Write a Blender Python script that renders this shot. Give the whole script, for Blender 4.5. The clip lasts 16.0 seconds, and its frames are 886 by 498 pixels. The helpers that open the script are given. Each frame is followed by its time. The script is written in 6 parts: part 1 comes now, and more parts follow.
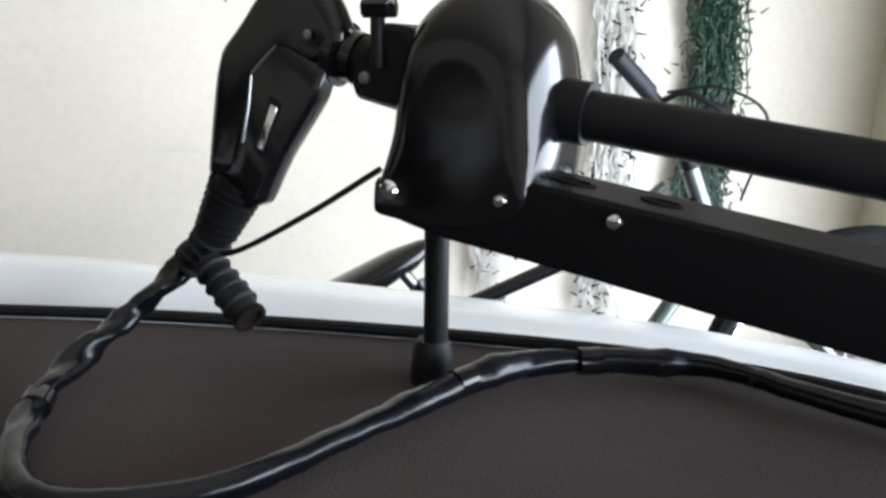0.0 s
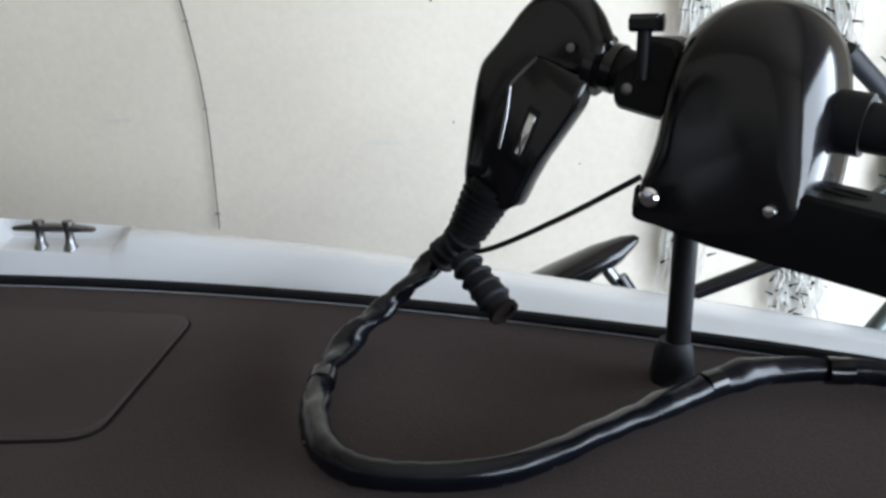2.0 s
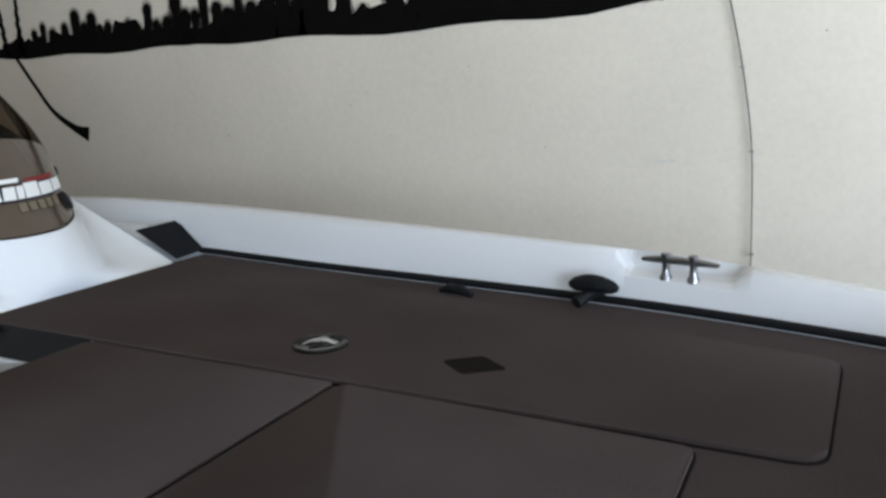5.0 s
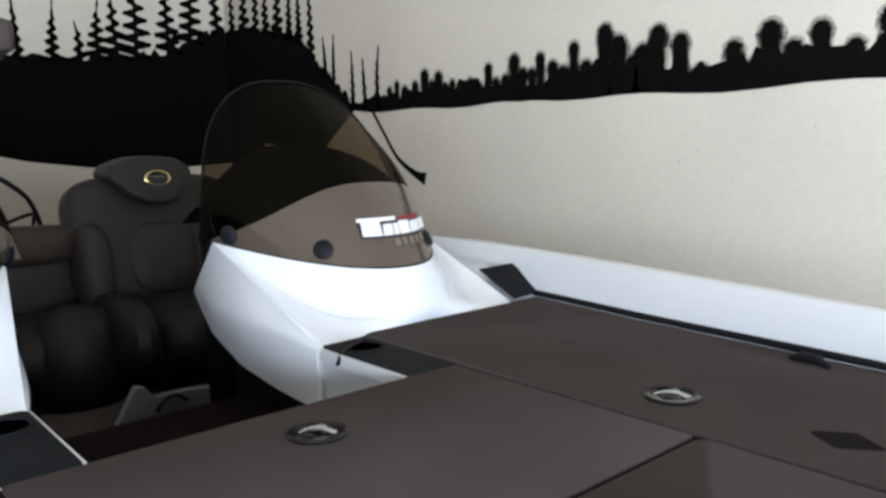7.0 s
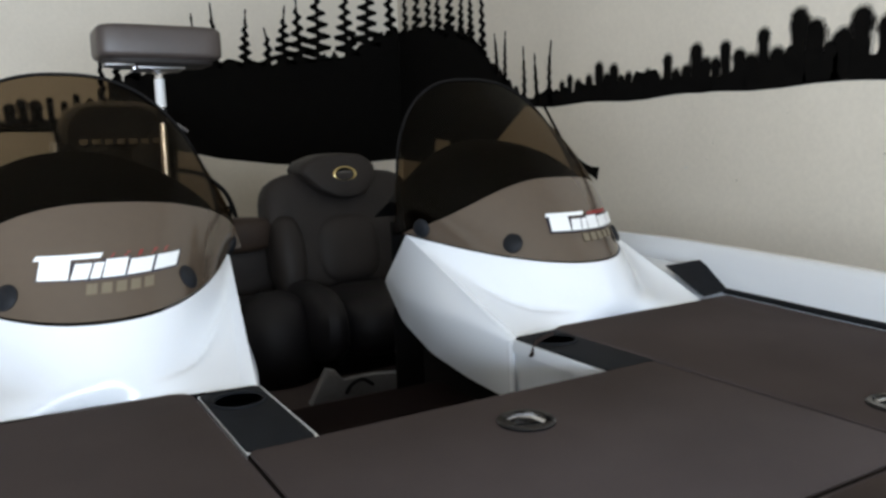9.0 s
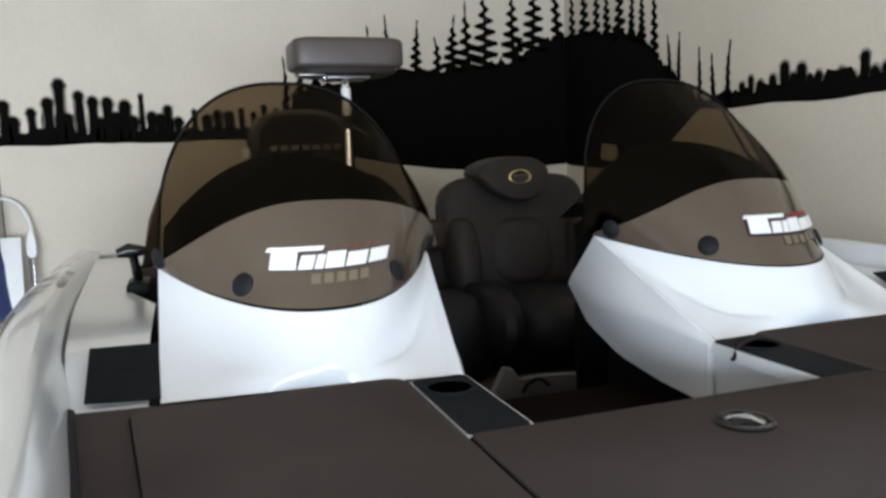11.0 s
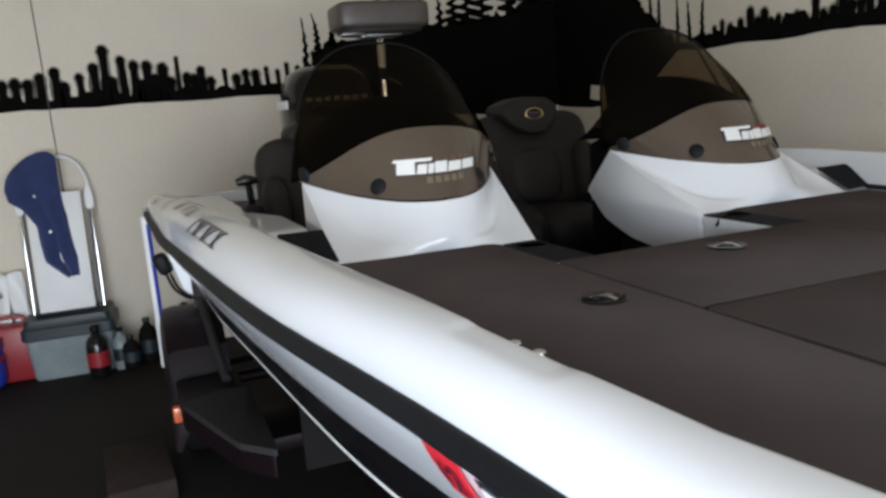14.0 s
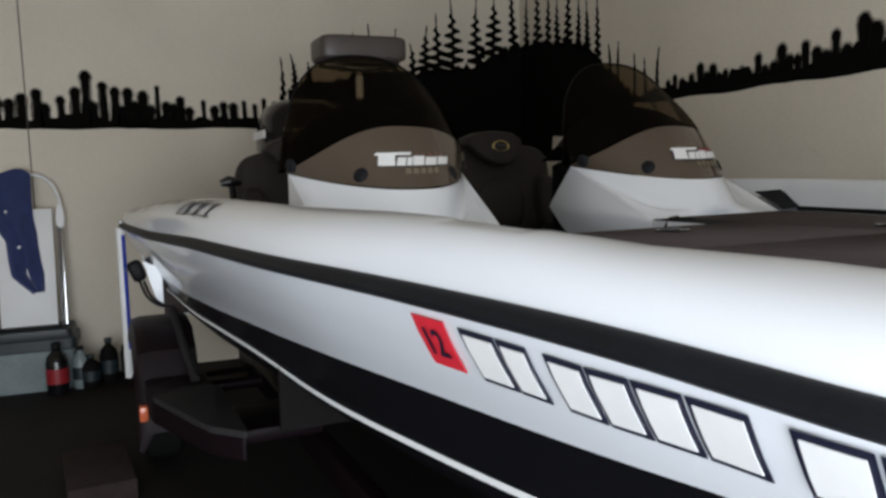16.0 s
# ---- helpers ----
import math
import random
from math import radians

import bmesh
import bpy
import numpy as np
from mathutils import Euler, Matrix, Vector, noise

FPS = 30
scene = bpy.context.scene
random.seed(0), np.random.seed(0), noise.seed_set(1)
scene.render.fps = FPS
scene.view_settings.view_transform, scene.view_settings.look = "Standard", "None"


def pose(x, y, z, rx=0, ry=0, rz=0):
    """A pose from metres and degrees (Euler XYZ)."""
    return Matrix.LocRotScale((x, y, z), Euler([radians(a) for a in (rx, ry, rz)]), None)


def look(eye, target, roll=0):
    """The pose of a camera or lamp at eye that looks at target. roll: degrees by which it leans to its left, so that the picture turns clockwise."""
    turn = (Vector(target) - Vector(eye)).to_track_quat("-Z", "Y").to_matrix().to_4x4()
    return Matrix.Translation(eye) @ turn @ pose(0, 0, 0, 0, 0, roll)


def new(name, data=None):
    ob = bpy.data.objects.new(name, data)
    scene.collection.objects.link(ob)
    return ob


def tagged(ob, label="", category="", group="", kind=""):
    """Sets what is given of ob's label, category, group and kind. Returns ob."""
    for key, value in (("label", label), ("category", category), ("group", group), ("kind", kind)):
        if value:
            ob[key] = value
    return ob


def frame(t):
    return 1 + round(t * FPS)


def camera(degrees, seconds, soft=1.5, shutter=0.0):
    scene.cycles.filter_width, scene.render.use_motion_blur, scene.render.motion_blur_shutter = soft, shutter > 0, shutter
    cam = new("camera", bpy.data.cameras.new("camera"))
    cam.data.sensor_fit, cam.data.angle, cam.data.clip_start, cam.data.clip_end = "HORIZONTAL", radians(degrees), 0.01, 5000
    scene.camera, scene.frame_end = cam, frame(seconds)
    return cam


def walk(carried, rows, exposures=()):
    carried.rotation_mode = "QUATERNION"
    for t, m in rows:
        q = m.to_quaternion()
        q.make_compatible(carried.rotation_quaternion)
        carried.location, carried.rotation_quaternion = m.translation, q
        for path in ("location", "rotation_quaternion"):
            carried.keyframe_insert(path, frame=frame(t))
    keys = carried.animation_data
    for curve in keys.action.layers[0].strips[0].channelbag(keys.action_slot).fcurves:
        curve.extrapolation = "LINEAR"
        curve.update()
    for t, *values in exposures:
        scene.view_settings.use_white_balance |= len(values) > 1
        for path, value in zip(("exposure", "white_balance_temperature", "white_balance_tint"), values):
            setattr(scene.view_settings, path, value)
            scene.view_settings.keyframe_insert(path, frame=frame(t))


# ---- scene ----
cam = camera(59.5, 16.0, soft=2.9)
PATH = [
    (0, (-0.034, 0.012, 1.851), (0.332, 1.916, 1.361), 0.8),
    (0.5, (-0.041, 0.018, 1.893), (0.269, 1.942, 1.444), -0.2),
    (1, (-0.051, 0.015, 1.886), (0.221, 1.939, 1.413), 0.5),
    (1.5, (-0.084, 0.001, 1.881), (0.088, 1.929, 1.379), 0.2),
    (2, (-0.143, -0.019, 1.879), (-0.166, 1.910, 1.351), -0.5),
    (2.5, (-0.214, -0.046, 1.877), (-0.436, 1.870, 1.346), -0.7),
    (3, (-0.275, -0.072, 1.887), (-0.683, 1.819, 1.378), -1.1),
    (3.5, (-0.330, -0.098, 1.891), (-0.877, 1.758, 1.385), -1.7),
    (4, (-0.379, -0.127, 1.898), (-1.083, 1.683, 1.421), -2.0),
    (4.2, (-0.398, -0.137, 1.903), (-1.168, 1.648, 1.435), -2.3),
    (6.3, (-0.484, -0.276, 1.930), (-1.863, 1.141, 1.624), -1.3),
    (6.5, (-0.490, -0.288, 1.932), (-1.929, 1.070, 1.637), -1.3),
    (7, (-0.504, -0.325, 1.931), (-2.060, 0.903, 1.665), -1.1),
    (7.5, (-0.509, -0.363, 1.940), (-2.168, 0.722, 1.674), -1.6),
    (8, (-0.517, -0.375, 1.934), (-2.212, 0.654, 1.672), -1.6),
    (8.5, (-0.518, -0.391, 1.936), (-2.246, 0.582, 1.677), -1.1),
    (9, (-0.525, -0.412, 1.936), (-2.294, 0.481, 1.666), -1.8),
    (9.5, (-0.530, -0.442, 1.932), (-2.342, 0.359, 1.660), -2.2),
    (10, (-0.532, -0.476, 1.937), (-2.385, 0.223, 1.658), -2.4),
    (10.2, (-0.532, -0.490, 1.934), (-2.399, 0.171, 1.659), -2.4),
    (12.3, (-0.405, -0.608, 1.910), (-2.349, -0.217, 1.650), -1.4),
    (12.5, (-0.352, -0.633, 1.898), (-2.296, -0.259, 1.616), -1.5),
    (13, (-0.196, -0.732, 1.886), (-2.116, -0.303, 1.522), -1.7),
    (13.5, (-0.062, -0.912, 1.885), (-1.938, -0.319, 1.528), -4.1),
    (14, (0.065, -0.999, 1.897), (-1.812, -0.413, 1.535), -4.5),
    (14.5, (0.197, -1.026, 1.846), (-1.711, -0.466, 1.631), -2.1),
    (15, (0.235, -1.048, 1.769), (-1.669, -0.439, 1.713), -2.0),
    (15.5, (0.256, -1.093, 1.728), (-1.627, -0.434, 1.584), -1.6),
    (16, (0.267, -1.130, 1.684), (-1.594, -0.426, 1.488), -1.6),
]
EXPOSURES = [(0.0, 0.72, 6220, 10), (0.5, 0.52, 6220, 10), (1.0, 0.45, 6170, 10), (1.5, 0.42, 6070, 10), (4.2, 0.48, 6020, 9), (6.3, 0.92, 5920, 9), (7.0, 1.13, 5980, 9), (8.5, 0.87, 6050, 9), (10.2, 0.84, 6170, 10), (12.5, 0.90, 6250, 9),
             (13.5, 0.47, 6400, 11), (14.0, 0.3, 6450, 11), (14.5, 0.27, 6650, 10), (15.0, 0.15, 6950, 10), (16.0, -0.25, 6700, 11)]
walk(cam, [(t, look(eye, target, roll)) for t, eye, target, roll in PATH], EXPOSURES)

# ---- world and light ----
world = bpy.data.worlds.new("world")
scene.world = world
world.use_nodes = True
wn = world.node_tree
sky = wn.nodes.new("ShaderNodeTexSky")
sky.sky_type = "NISHITA"
sky.sun_disc = False
sky.sun_elevation, sky.sun_rotation = radians(48), radians(200)
wn.nodes["Background"].inputs["Strength"].default_value = 0.12
wn.links.new(sky.outputs["Color"], wn.nodes["Background"].inputs["Color"])
sun = new("sun", bpy.data.lights.new("sun", "SUN"))
sun.data.energy, sun.data.angle, sun.data.color = 3.0, radians(0.5), (1, 0.95, 0.88)
sun.rotation_euler = (radians(42), 0, radians(200))
X0, X1, Y0, Y1, ZC, FZ = -6.243, 1.72, -5.6, 2.14, 3.95, 0.2     # the garage and its floor level
# daylight of the open garage door
door_light = new("door_daylight", bpy.data.lights.new("door_daylight", "AREA"))
door_light.data.shape, door_light.data.size, door_light.data.size_y = "RECTANGLE", 5.3, 2.1
door_light.data.energy, door_light.data.color = 340, (0.85, 0.922, 1.0)
door_light.matrix_world = look((X1 + 0.12, -1.38, 1.30), (-3.0, -1.38, 1.30))

# ---- mesh helpers ----


def part(name, bm, material, parent=None, label="", angle=35, smooth=True):
    bmesh.ops.recalc_face_normals(bm, faces=bm.faces)
    me = bpy.data.meshes.new(name)
    bm.to_mesh(me)
    bm.free()
    if smooth:
        me.polygons.foreach_set("use_smooth", [True] * len(me.polygons))
        me.set_sharp_from_angle(angle=radians(angle))
    me.materials.append(material)
    ob = new(name, me)
    ob.parent = parent
    if label:
        ob["label"] = label
    return ob


def thing(name, m, label, category, group="", kind=""):
    ob = new(name)
    ob.matrix_world = m
    ob.empty_display_size = 0.1
    return tagged(ob, label, category, group, kind)


def add_box(bm, c, s, bevel=0.0, rot=None):
    m = Matrix.Translation(c) @ (rot or Matrix()) @ Matrix.Diagonal((*s, 1))
    r = bmesh.ops.create_cube(bm, size=1, matrix=m)
    if bevel:
        es = {e for v in r["verts"] for e in v.link_edges}
        bmesh.ops.bevel(bm, geom=list(es), offset=bevel, segments=2, profile=0.5, affect="EDGES")
    return bm


def box(c, s, bevel=0.0, rot=None):
    return add_box(bmesh.new(), c, s, bevel, rot)


def frame_at(d):
    z = Vector(d).normalized()
    return z.to_track_quat("Z", "Y").to_matrix().to_4x4()


def add_tube(bm, pts, r, n=10, cap=True):
    pts = [Vector(p) for p in pts]
    rings, up = [], None
    for i, p in enumerate(pts):
        d = (pts[min(i + 1, len(pts) - 1)] - pts[max(i - 1, 0)]).normalized()
        if up is None:
            up = d.orthogonal().normalized()
        up = (up - d * up.dot(d)).normalized()
        side = d.cross(up)
        rr = r(i / (len(pts) - 1)) if callable(r) else r
        rings.append([bm.verts.new(p + (up * math.cos(a) + side * math.sin(a)) * rr) for a in (2 * math.pi * k / n for k in range(n))])
    for a, b in zip(rings, rings[1:]):
        for k in range(n):
            bm.faces.new((a[k], a[(k + 1) % n], b[(k + 1) % n], b[k]))
    if cap:
        bm.faces.new(rings[0][::-1])
        bm.faces.new(rings[-1])
    return bm


def tube(pts, r, n=10):
    return add_tube(bmesh.new(), pts, r, n)


def loft(sections, closed=True, cap=True):
    """A skin over sections with equal numbers of points."""
    bm = bmesh.new()
    rings = [[bm.verts.new(p) for p in s] for s in sections]
    n = len(rings[0])
    for a, b in zip(rings, rings[1:]):
        for k in range(n if closed else n - 1):
            bm.faces.new((a[k], a[(k + 1) % n], b[(k + 1) % n], b[k]))
    if cap and closed:
        bm.faces.new(rings[0][::-1])
        bm.faces.new(rings[-1])
    return bm


def sheet(f, nu, nv, thick=0.0):
    """A surface f(u, v), u and v in 0..1; thick: its thickness."""
    bm = bmesh.new()
    g = [[bm.verts.new(f(i / nu, j / nv)) for j in range(nv + 1)] for i in range(nu + 1)]
    for i in range(nu):
        for j in range(nv):
            bm.faces.new((g[i][j], g[i + 1][j], g[i + 1][j + 1], g[i][j + 1]))
    bmesh.ops.remove_doubles(bm, verts=bm.verts, dist=1e-5)
    if thick:
        bmesh.ops.recalc_face_normals(bm, faces=bm.faces)
        bmesh.ops.solidify(bm, geom=bm.faces[:], thickness=thick)
    return bm


def prism(pts, z0, z1, bevel=0.0):
    """A flat plate with the outline pts (x, y) from z0 to z1."""
    bm = bmesh.new()
    lo = [bm.verts.new((x, y, z0)) for x, y in pts]
    hi = [bm.verts.new((x, y, z1)) for x, y in pts]
    n = len(pts)
    bm.faces.new(lo[::-1])
    top = bm.faces.new(hi)
    for k in range(n):
        bm.faces.new((lo[k], lo[(k + 1) % n], hi[(k + 1) % n], hi[k]))
    if bevel:
        bmesh.ops.bevel(bm, geom=list(top.edges), offset=bevel, segments=2, profile=0.5, affect="EDGES")
    return bm


def revolve(profile, n=20, m=None):
    """Radius and height pairs turned about z."""
    bm = bmesh.new()
    rings = [[bm.verts.new((r * math.cos(2 * math.pi * k / n), r * math.sin(2 * math.pi * k / n), z)) for k in range(n)] for r, z in profile]
    for a, b in zip(rings, rings[1:]):
        for k in range(n):
            bm.faces.new((a[k], a[(k + 1) % n], b[(k + 1) % n], b[k]))
    bm.faces.new(rings[0][::-1])
    bm.faces.new(rings[-1])
    if m is not None:
        bm.transform(m)
    return bm


def rounded(pts, r, seg=4):
    """The outline pts with its corners rounded by r."""
    out = []
    n = len(pts)
    for i in range(n):
        p, a, b = Vector(pts[i]), Vector(pts[i - 1]), Vector(pts[(i + 1) % n])
        rr = min(r, (a - p).length * 0.45, (b - p).length * 0.45)
        s, e = p + (a - p).normalized() * rr, p + (b - p).normalized() * rr
        for k in range(seg + 1):
            t = k / seg
            q = s * (1 - t) ** 2 + p * 2 * t * (1 - t) + e * t * t
            out.append((q.x, q.y))
    return out


def smooth_path(pts, n=8):
    """A Catmull-Rom line through pts."""
    P = [Vector(p) for p in pts]
    P = [P[0] * 2 - P[1]] + P + [P[-1] * 2 - P[-2]]
    out = []
    for i in range(1, len(P) - 2):
        a, b, c, d = P[i - 1:i + 3]
        for k in range(n):
            t = k / n
            out.append(0.5 * ((2 * b) + (c - a) * t + (2 * a - 5 * b + 4 * c - d) * t * t + (3 * b - a - 3 * c + d) * t ** 3))
    out.append(P[-2])
    return out


def curve_of(xs, ys):
    """A smooth function through the given pairs."""
    gx = np.linspace(min(xs), max(xs), 400)
    o = np.argsort(xs)
    gy = np.interp(gx, np.array(xs)[o], np.array(ys)[o])
    k = np.exp(-0.5 * (np.arange(-20, 21) / 8.0) ** 2)
    k /= k.sum()
    pad = np.concatenate([2 * gy[0] - gy[20:0:-1], gy, 2 * gy[-1] - gy[-2:-22:-1]])
    gs = np.convolve(pad, k, "valid")
    return lambda x: float(np.interp(x, gx, gs))


# ---- materials ----


def material(name, color, rough=0.5, metal=0.0, var=0.15, scale=8.0, bump=0.0, bump_scale=60.0, color2=None, coat=0.0, spec=0.5, rough_var=0.0, sheen=0.0):
    """A Principled surface whose colour wanders at two scales, with fine relief."""
    m = bpy.data.materials.new(name)
    m.use_nodes = True
    nt = m.node_tree
    b = nt.nodes["Principled BSDF"]
    N, L = nt.nodes.new, nt.links.new
    tc = N("ShaderNodeTexCoord")
    n1, n2 = N("ShaderNodeTexNoise"), N("ShaderNodeTexNoise")
    n1.inputs["Scale"].default_value, n1.inputs["Detail"].default_value = scale, 5
    n2.inputs["Scale"].default_value, n2.inputs["Detail"].default_value = bump_scale, 3
    for n in (n1, n2):
        L(tc.outputs["Object"], n.inputs["Vector"])
    mixf = N("ShaderNodeMath")
    mixf.operation = "MULTIPLY_ADD"
    L(n2.outputs["Fac"], mixf.inputs[0])
    mixf.inputs[1].default_value = 0.4
    sub = N("ShaderNodeMath")
    sub.operation = "MULTIPLY"
    L(n1.outputs["Fac"], sub.inputs[0])
    sub.inputs[1].default_value = 0.6
    L(sub.outputs[0], mixf.inputs[2])
    ramp = N("ShaderNodeMapRange")
    ramp.inputs["From Min"].default_value, ramp.inputs["From Max"].default_value = 0.3, 0.7
    L(mixf.outputs[0], ramp.inputs["Value"])
    mix = N("ShaderNodeMix")
    mix.data_type = "RGBA"
    L(ramp.outputs["Result"], mix.inputs["Factor"])
    c2 = color2 or tuple(min(1, c * (1 + var)) for c in color)
    mix.inputs["A"].default_value = (*[c * (1 - var) for c in color], 1)
    mix.inputs["B"].default_value = (*c2, 1)
    L(mix.outputs["Result"], b.inputs["Base Color"])
    b.inputs["Roughness"].default_value, b.inputs["Metallic"].default_value = rough, metal
    b.inputs["Specular IOR Level"].default_value = spec
    b.inputs["Coat Weight"].default_value = coat
    b.inputs["Coat Roughness"].default_value = 0.06
    b.inputs["Diffuse Roughness"].default_value = 1.0 if sheen else 0.0
    if sheen:
        b.inputs["Sheen Weight"].default_value = sheen
        b.inputs["Sheen Roughness"].default_value = 0.4
        b.inputs["Sheen Tint"].default_value = (1.0, 0.88, 0.83, 1)
    if rough_var:
        rr = N("ShaderNodeMapRange")
        rr.inputs["To Min"].default_value, rr.inputs["To Max"].default_value = max(0.02, rough - rough_var), rough + rough_var
        L(n1.outputs["Fac"], rr.inputs["Value"])
        L(rr.outputs["Result"], b.inputs["Roughness"])
    if bump:
        bp = N("ShaderNodeBump")
        bp.inputs["Strength"].default_value, bp.inputs["Distance"].default_value = bump, 0.002
        L(n2.outputs["Fac"], bp.inputs["Height"])
        L(bp.outputs["Normal"], b.inputs["Normal"])
    return m


def smoked_glass(name, tint):
    m = bpy.data.materials.new(name)
    m.use_nodes = True
    nt = m.node_tree
    nt.nodes.clear()
    N, L = nt.nodes.new, nt.links.new
    out, mix = N("ShaderNodeOutputMaterial"), N("ShaderNodeMixShader")
    tr, gl, fr, pw = N("ShaderNodeBsdfTransparent"), N("ShaderNodeBsdfGlossy"), N("ShaderNodeLayerWeight"), N("ShaderNodeMath")
    tr.inputs["Color"].default_value = (*tint, 1)
    gl.inputs["Roughness"].default_value = 0.03
    pw.operation = "POWER"
    pw.inputs[1].default_value = 4.0
    sc = N("ShaderNodeMath")
    sc.operation = "MULTIPLY_ADD"
    sc.inputs[1].default_value, sc.inputs[2].default_value = 0.12, 0.008
    L(fr.outputs["Facing"], pw.inputs[0])
    L(pw.outputs[0], sc.inputs[0])
    L(sc.outputs[0], mix.inputs["Fac"])
    L(tr.outputs["BSDF"], mix.inputs[1])
    L(gl.outputs["BSDF"], mix.inputs[2])
    L(mix.outputs["Shader"], out.inputs["Surface"])
    return m


GEL = material("white_gelcoat", (0.785, 0.82, 0.875), 0.22, var=0.025, scale=3, coat=0.6, bump=0.02, bump_scale=400)
GEL_DARK = material("black_gelcoat", (0.006, 0.006, 0.008), 0.2, var=0.2, scale=60, coat=0.0, spec=0.35, bump=0.02, bump_scale=500)
RUBBER = material("black_rubber", (0.008, 0.009, 0.0115), 0.55, spec=0.18, var=0.3, scale=12, bump=0.15, bump_scale=120)
CARPET = material("boat_carpet", (0.056, 0.0455, 0.0445), 0.95, var=0.24, scale=3.2, bump=0.55, bump_scale=420, spec=0.04, sheen=0.03)
GAP = material("dark_gap", (0.012, 0.0095, 0.009), 0.9, spec=0.05, var=0.2)
PAD = material("nonslip_pad", (0.009, 0.010, 0.0125), 0.8, spec=0.12, var=0.25, scale=30, bump=0.8, bump_scale=500)
CHROME = material("chrome", (0.75, 0.76, 0.78), 0.12, 1.0, var=0.06, scale=20, rough_var=0.06)
STEEL = material("brushed_steel", (0.24, 0.24, 0.25), 0.32, 1.0, var=0.15, scale=30, rough_var=0.1)
VINYL = material("seat_vinyl", (0.024, 0.0205, 0.0195), 0.55, spec=0.2, var=0.16, scale=9, bump=0.35, bump_scale=260, rough_var=0.08)
VINYL_BROWN = material("brown_vinyl", (0.034, 0.0235, 0.018), 0.5, spec=0.2, var=0.16, scale=9, bump=0.35, bump_scale=260)
# seat vinyl darkened for the cushions: the cockpit's shade is in the colour
VINYL_SHADED = material("seat_vinyl_shaded", (0.010, 0.0092, 0.0105), 0.5, spec=0.2, var=0.16, scale=9, bump=0.35, bump_scale=260)
VINYL_TAN = material("seat_vinyl_light", (0.062, 0.050, 0.046), 0.4, var=0.14, scale=8, bump=0.3, bump_scale=240)
SCREEN_LOW = material("brown_screen_panel", (0.080, 0.060, 0.044), 0.16, var=0.06, scale=5, coat=0.3, rough_var=0.04)
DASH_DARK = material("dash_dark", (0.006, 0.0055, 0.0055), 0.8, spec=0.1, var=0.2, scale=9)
SMOKE = smoked_glass("smoked_acrylic", (0.45, 0.39, 0.31))
BLACK_GLOSS = material("black_gloss_plastic", (0.005, 0.005, 0.006), 0.14, var=0.3, scale=16, spec=0.35, coat=0.1, rough_var=0.05)
BLACK_MATTE = material("black_matte_plastic", (0.006, 0.0062, 0.0075), 0.5, spec=0.16, var=0.3, scale=22, bump=0.2, bump_scale=350, rough_var=0.1)
BLACK_ALU = material("black_anodised", (0.0045, 0.0047, 0.0055), 0.45, 0.0, spec=0.09, var=0.25, scale=14, bump=0.12, bump_scale=300, rough_var=0.08)
LOOM = material("cable_loom", (0.0032, 0.0038, 0.0065), 0.24, spec=0.3, var=0.3, scale=40, bump=0.25, bump_scale=45, rough_var=0.1)
WHITE_PAINT = material("white_lettering", (0.82, 0.83, 0.84), 0.4, var=0.03)
GREY_PAINT = material("grey_lettering", (0.15, 0.125, 0.085), 0.4, var=0.1)
RED_PAINT = material("red_lettering", (0.20, 0.010, 0.012), 0.4, var=0.1)
RED_STICKER = material("red_sticker", (0.72, 0.03, 0.05), 0.35, var=0.08, scale=20)
NAVY = material("navy_outline", (0.01, 0.012, 0.03), 0.4, var=0.1)
WALL = material("wall_paint", (0.652, 0.597, 0.508), 0.85, var=0.075, scale=1.5, bump=0.08, bump_scale=60)
# the unseen ceiling, tinted tan so that its bounce warms the upper walls
CEIL = material("ceiling_warm_tint", (0.53, 0.465, 0.375), 0.9, var=0.03, scale=2)
MURAL = material("black_mural_paint", (0.0038, 0.0034, 0.003), 0.95, var=0.3, scale=14, bump=0.1, bump_scale=80, spec=0.05)
OVERSPRAY = bpy.data.materials.new("mural_overspray")
OVERSPRAY.use_nodes = True
ont = OVERSPRAY.node_tree
obs = ont.nodes["Principled BSDF"]
obs.inputs["Base Color"].default_value, obs.inputs["Roughness"].default_value, obs.inputs["Specular IOR Level"].default_value = (0.02, 0.018, 0.016, 1), 0.95, 0.05
otn, orm, otc = ont.nodes.new("ShaderNodeTexNoise"), ont.nodes.new("ShaderNodeMapRange"), ont.nodes.new("ShaderNodeTexCoord")
otn.inputs["Scale"].default_value, otn.inputs["Detail"].default_value = 240, 2
orm.inputs["From Min"].default_value, orm.inputs["From Max"].default_value = 0.34, 0.66
orm.inputs["To Max"].default_value = 0.62
ont.links.new(otc.outputs["Object"], otn.inputs["Vector"])
ont.links.new(otn.outputs["Fac"], orm.inputs["Value"])
ont.links.new(orm.outputs["Result"], obs.inputs["Alpha"])
SPRAY_MIST = OVERSPRAY.copy()
SPRAY_MIST.name = "mural_spray_mist"
SPRAY_MIST.node_tree.nodes["Map Range"].inputs["To Max"].default_value = 0.3
GRIME = bpy.data.materials.new("grime")
GRIME.use_nodes = True
gnt = GRIME.node_tree
gbs = gnt.nodes["Principled BSDF"]
gbs.inputs["Base Color"].default_value, gbs.inputs["Roughness"].default_value = (0.20, 0.16, 0.11, 1), 0.8
gtn, grm, gtc = gnt.nodes.new("ShaderNodeTexNoise"), gnt.nodes.new("ShaderNodeMapRange"), gnt.nodes.new("ShaderNodeTexCoord")
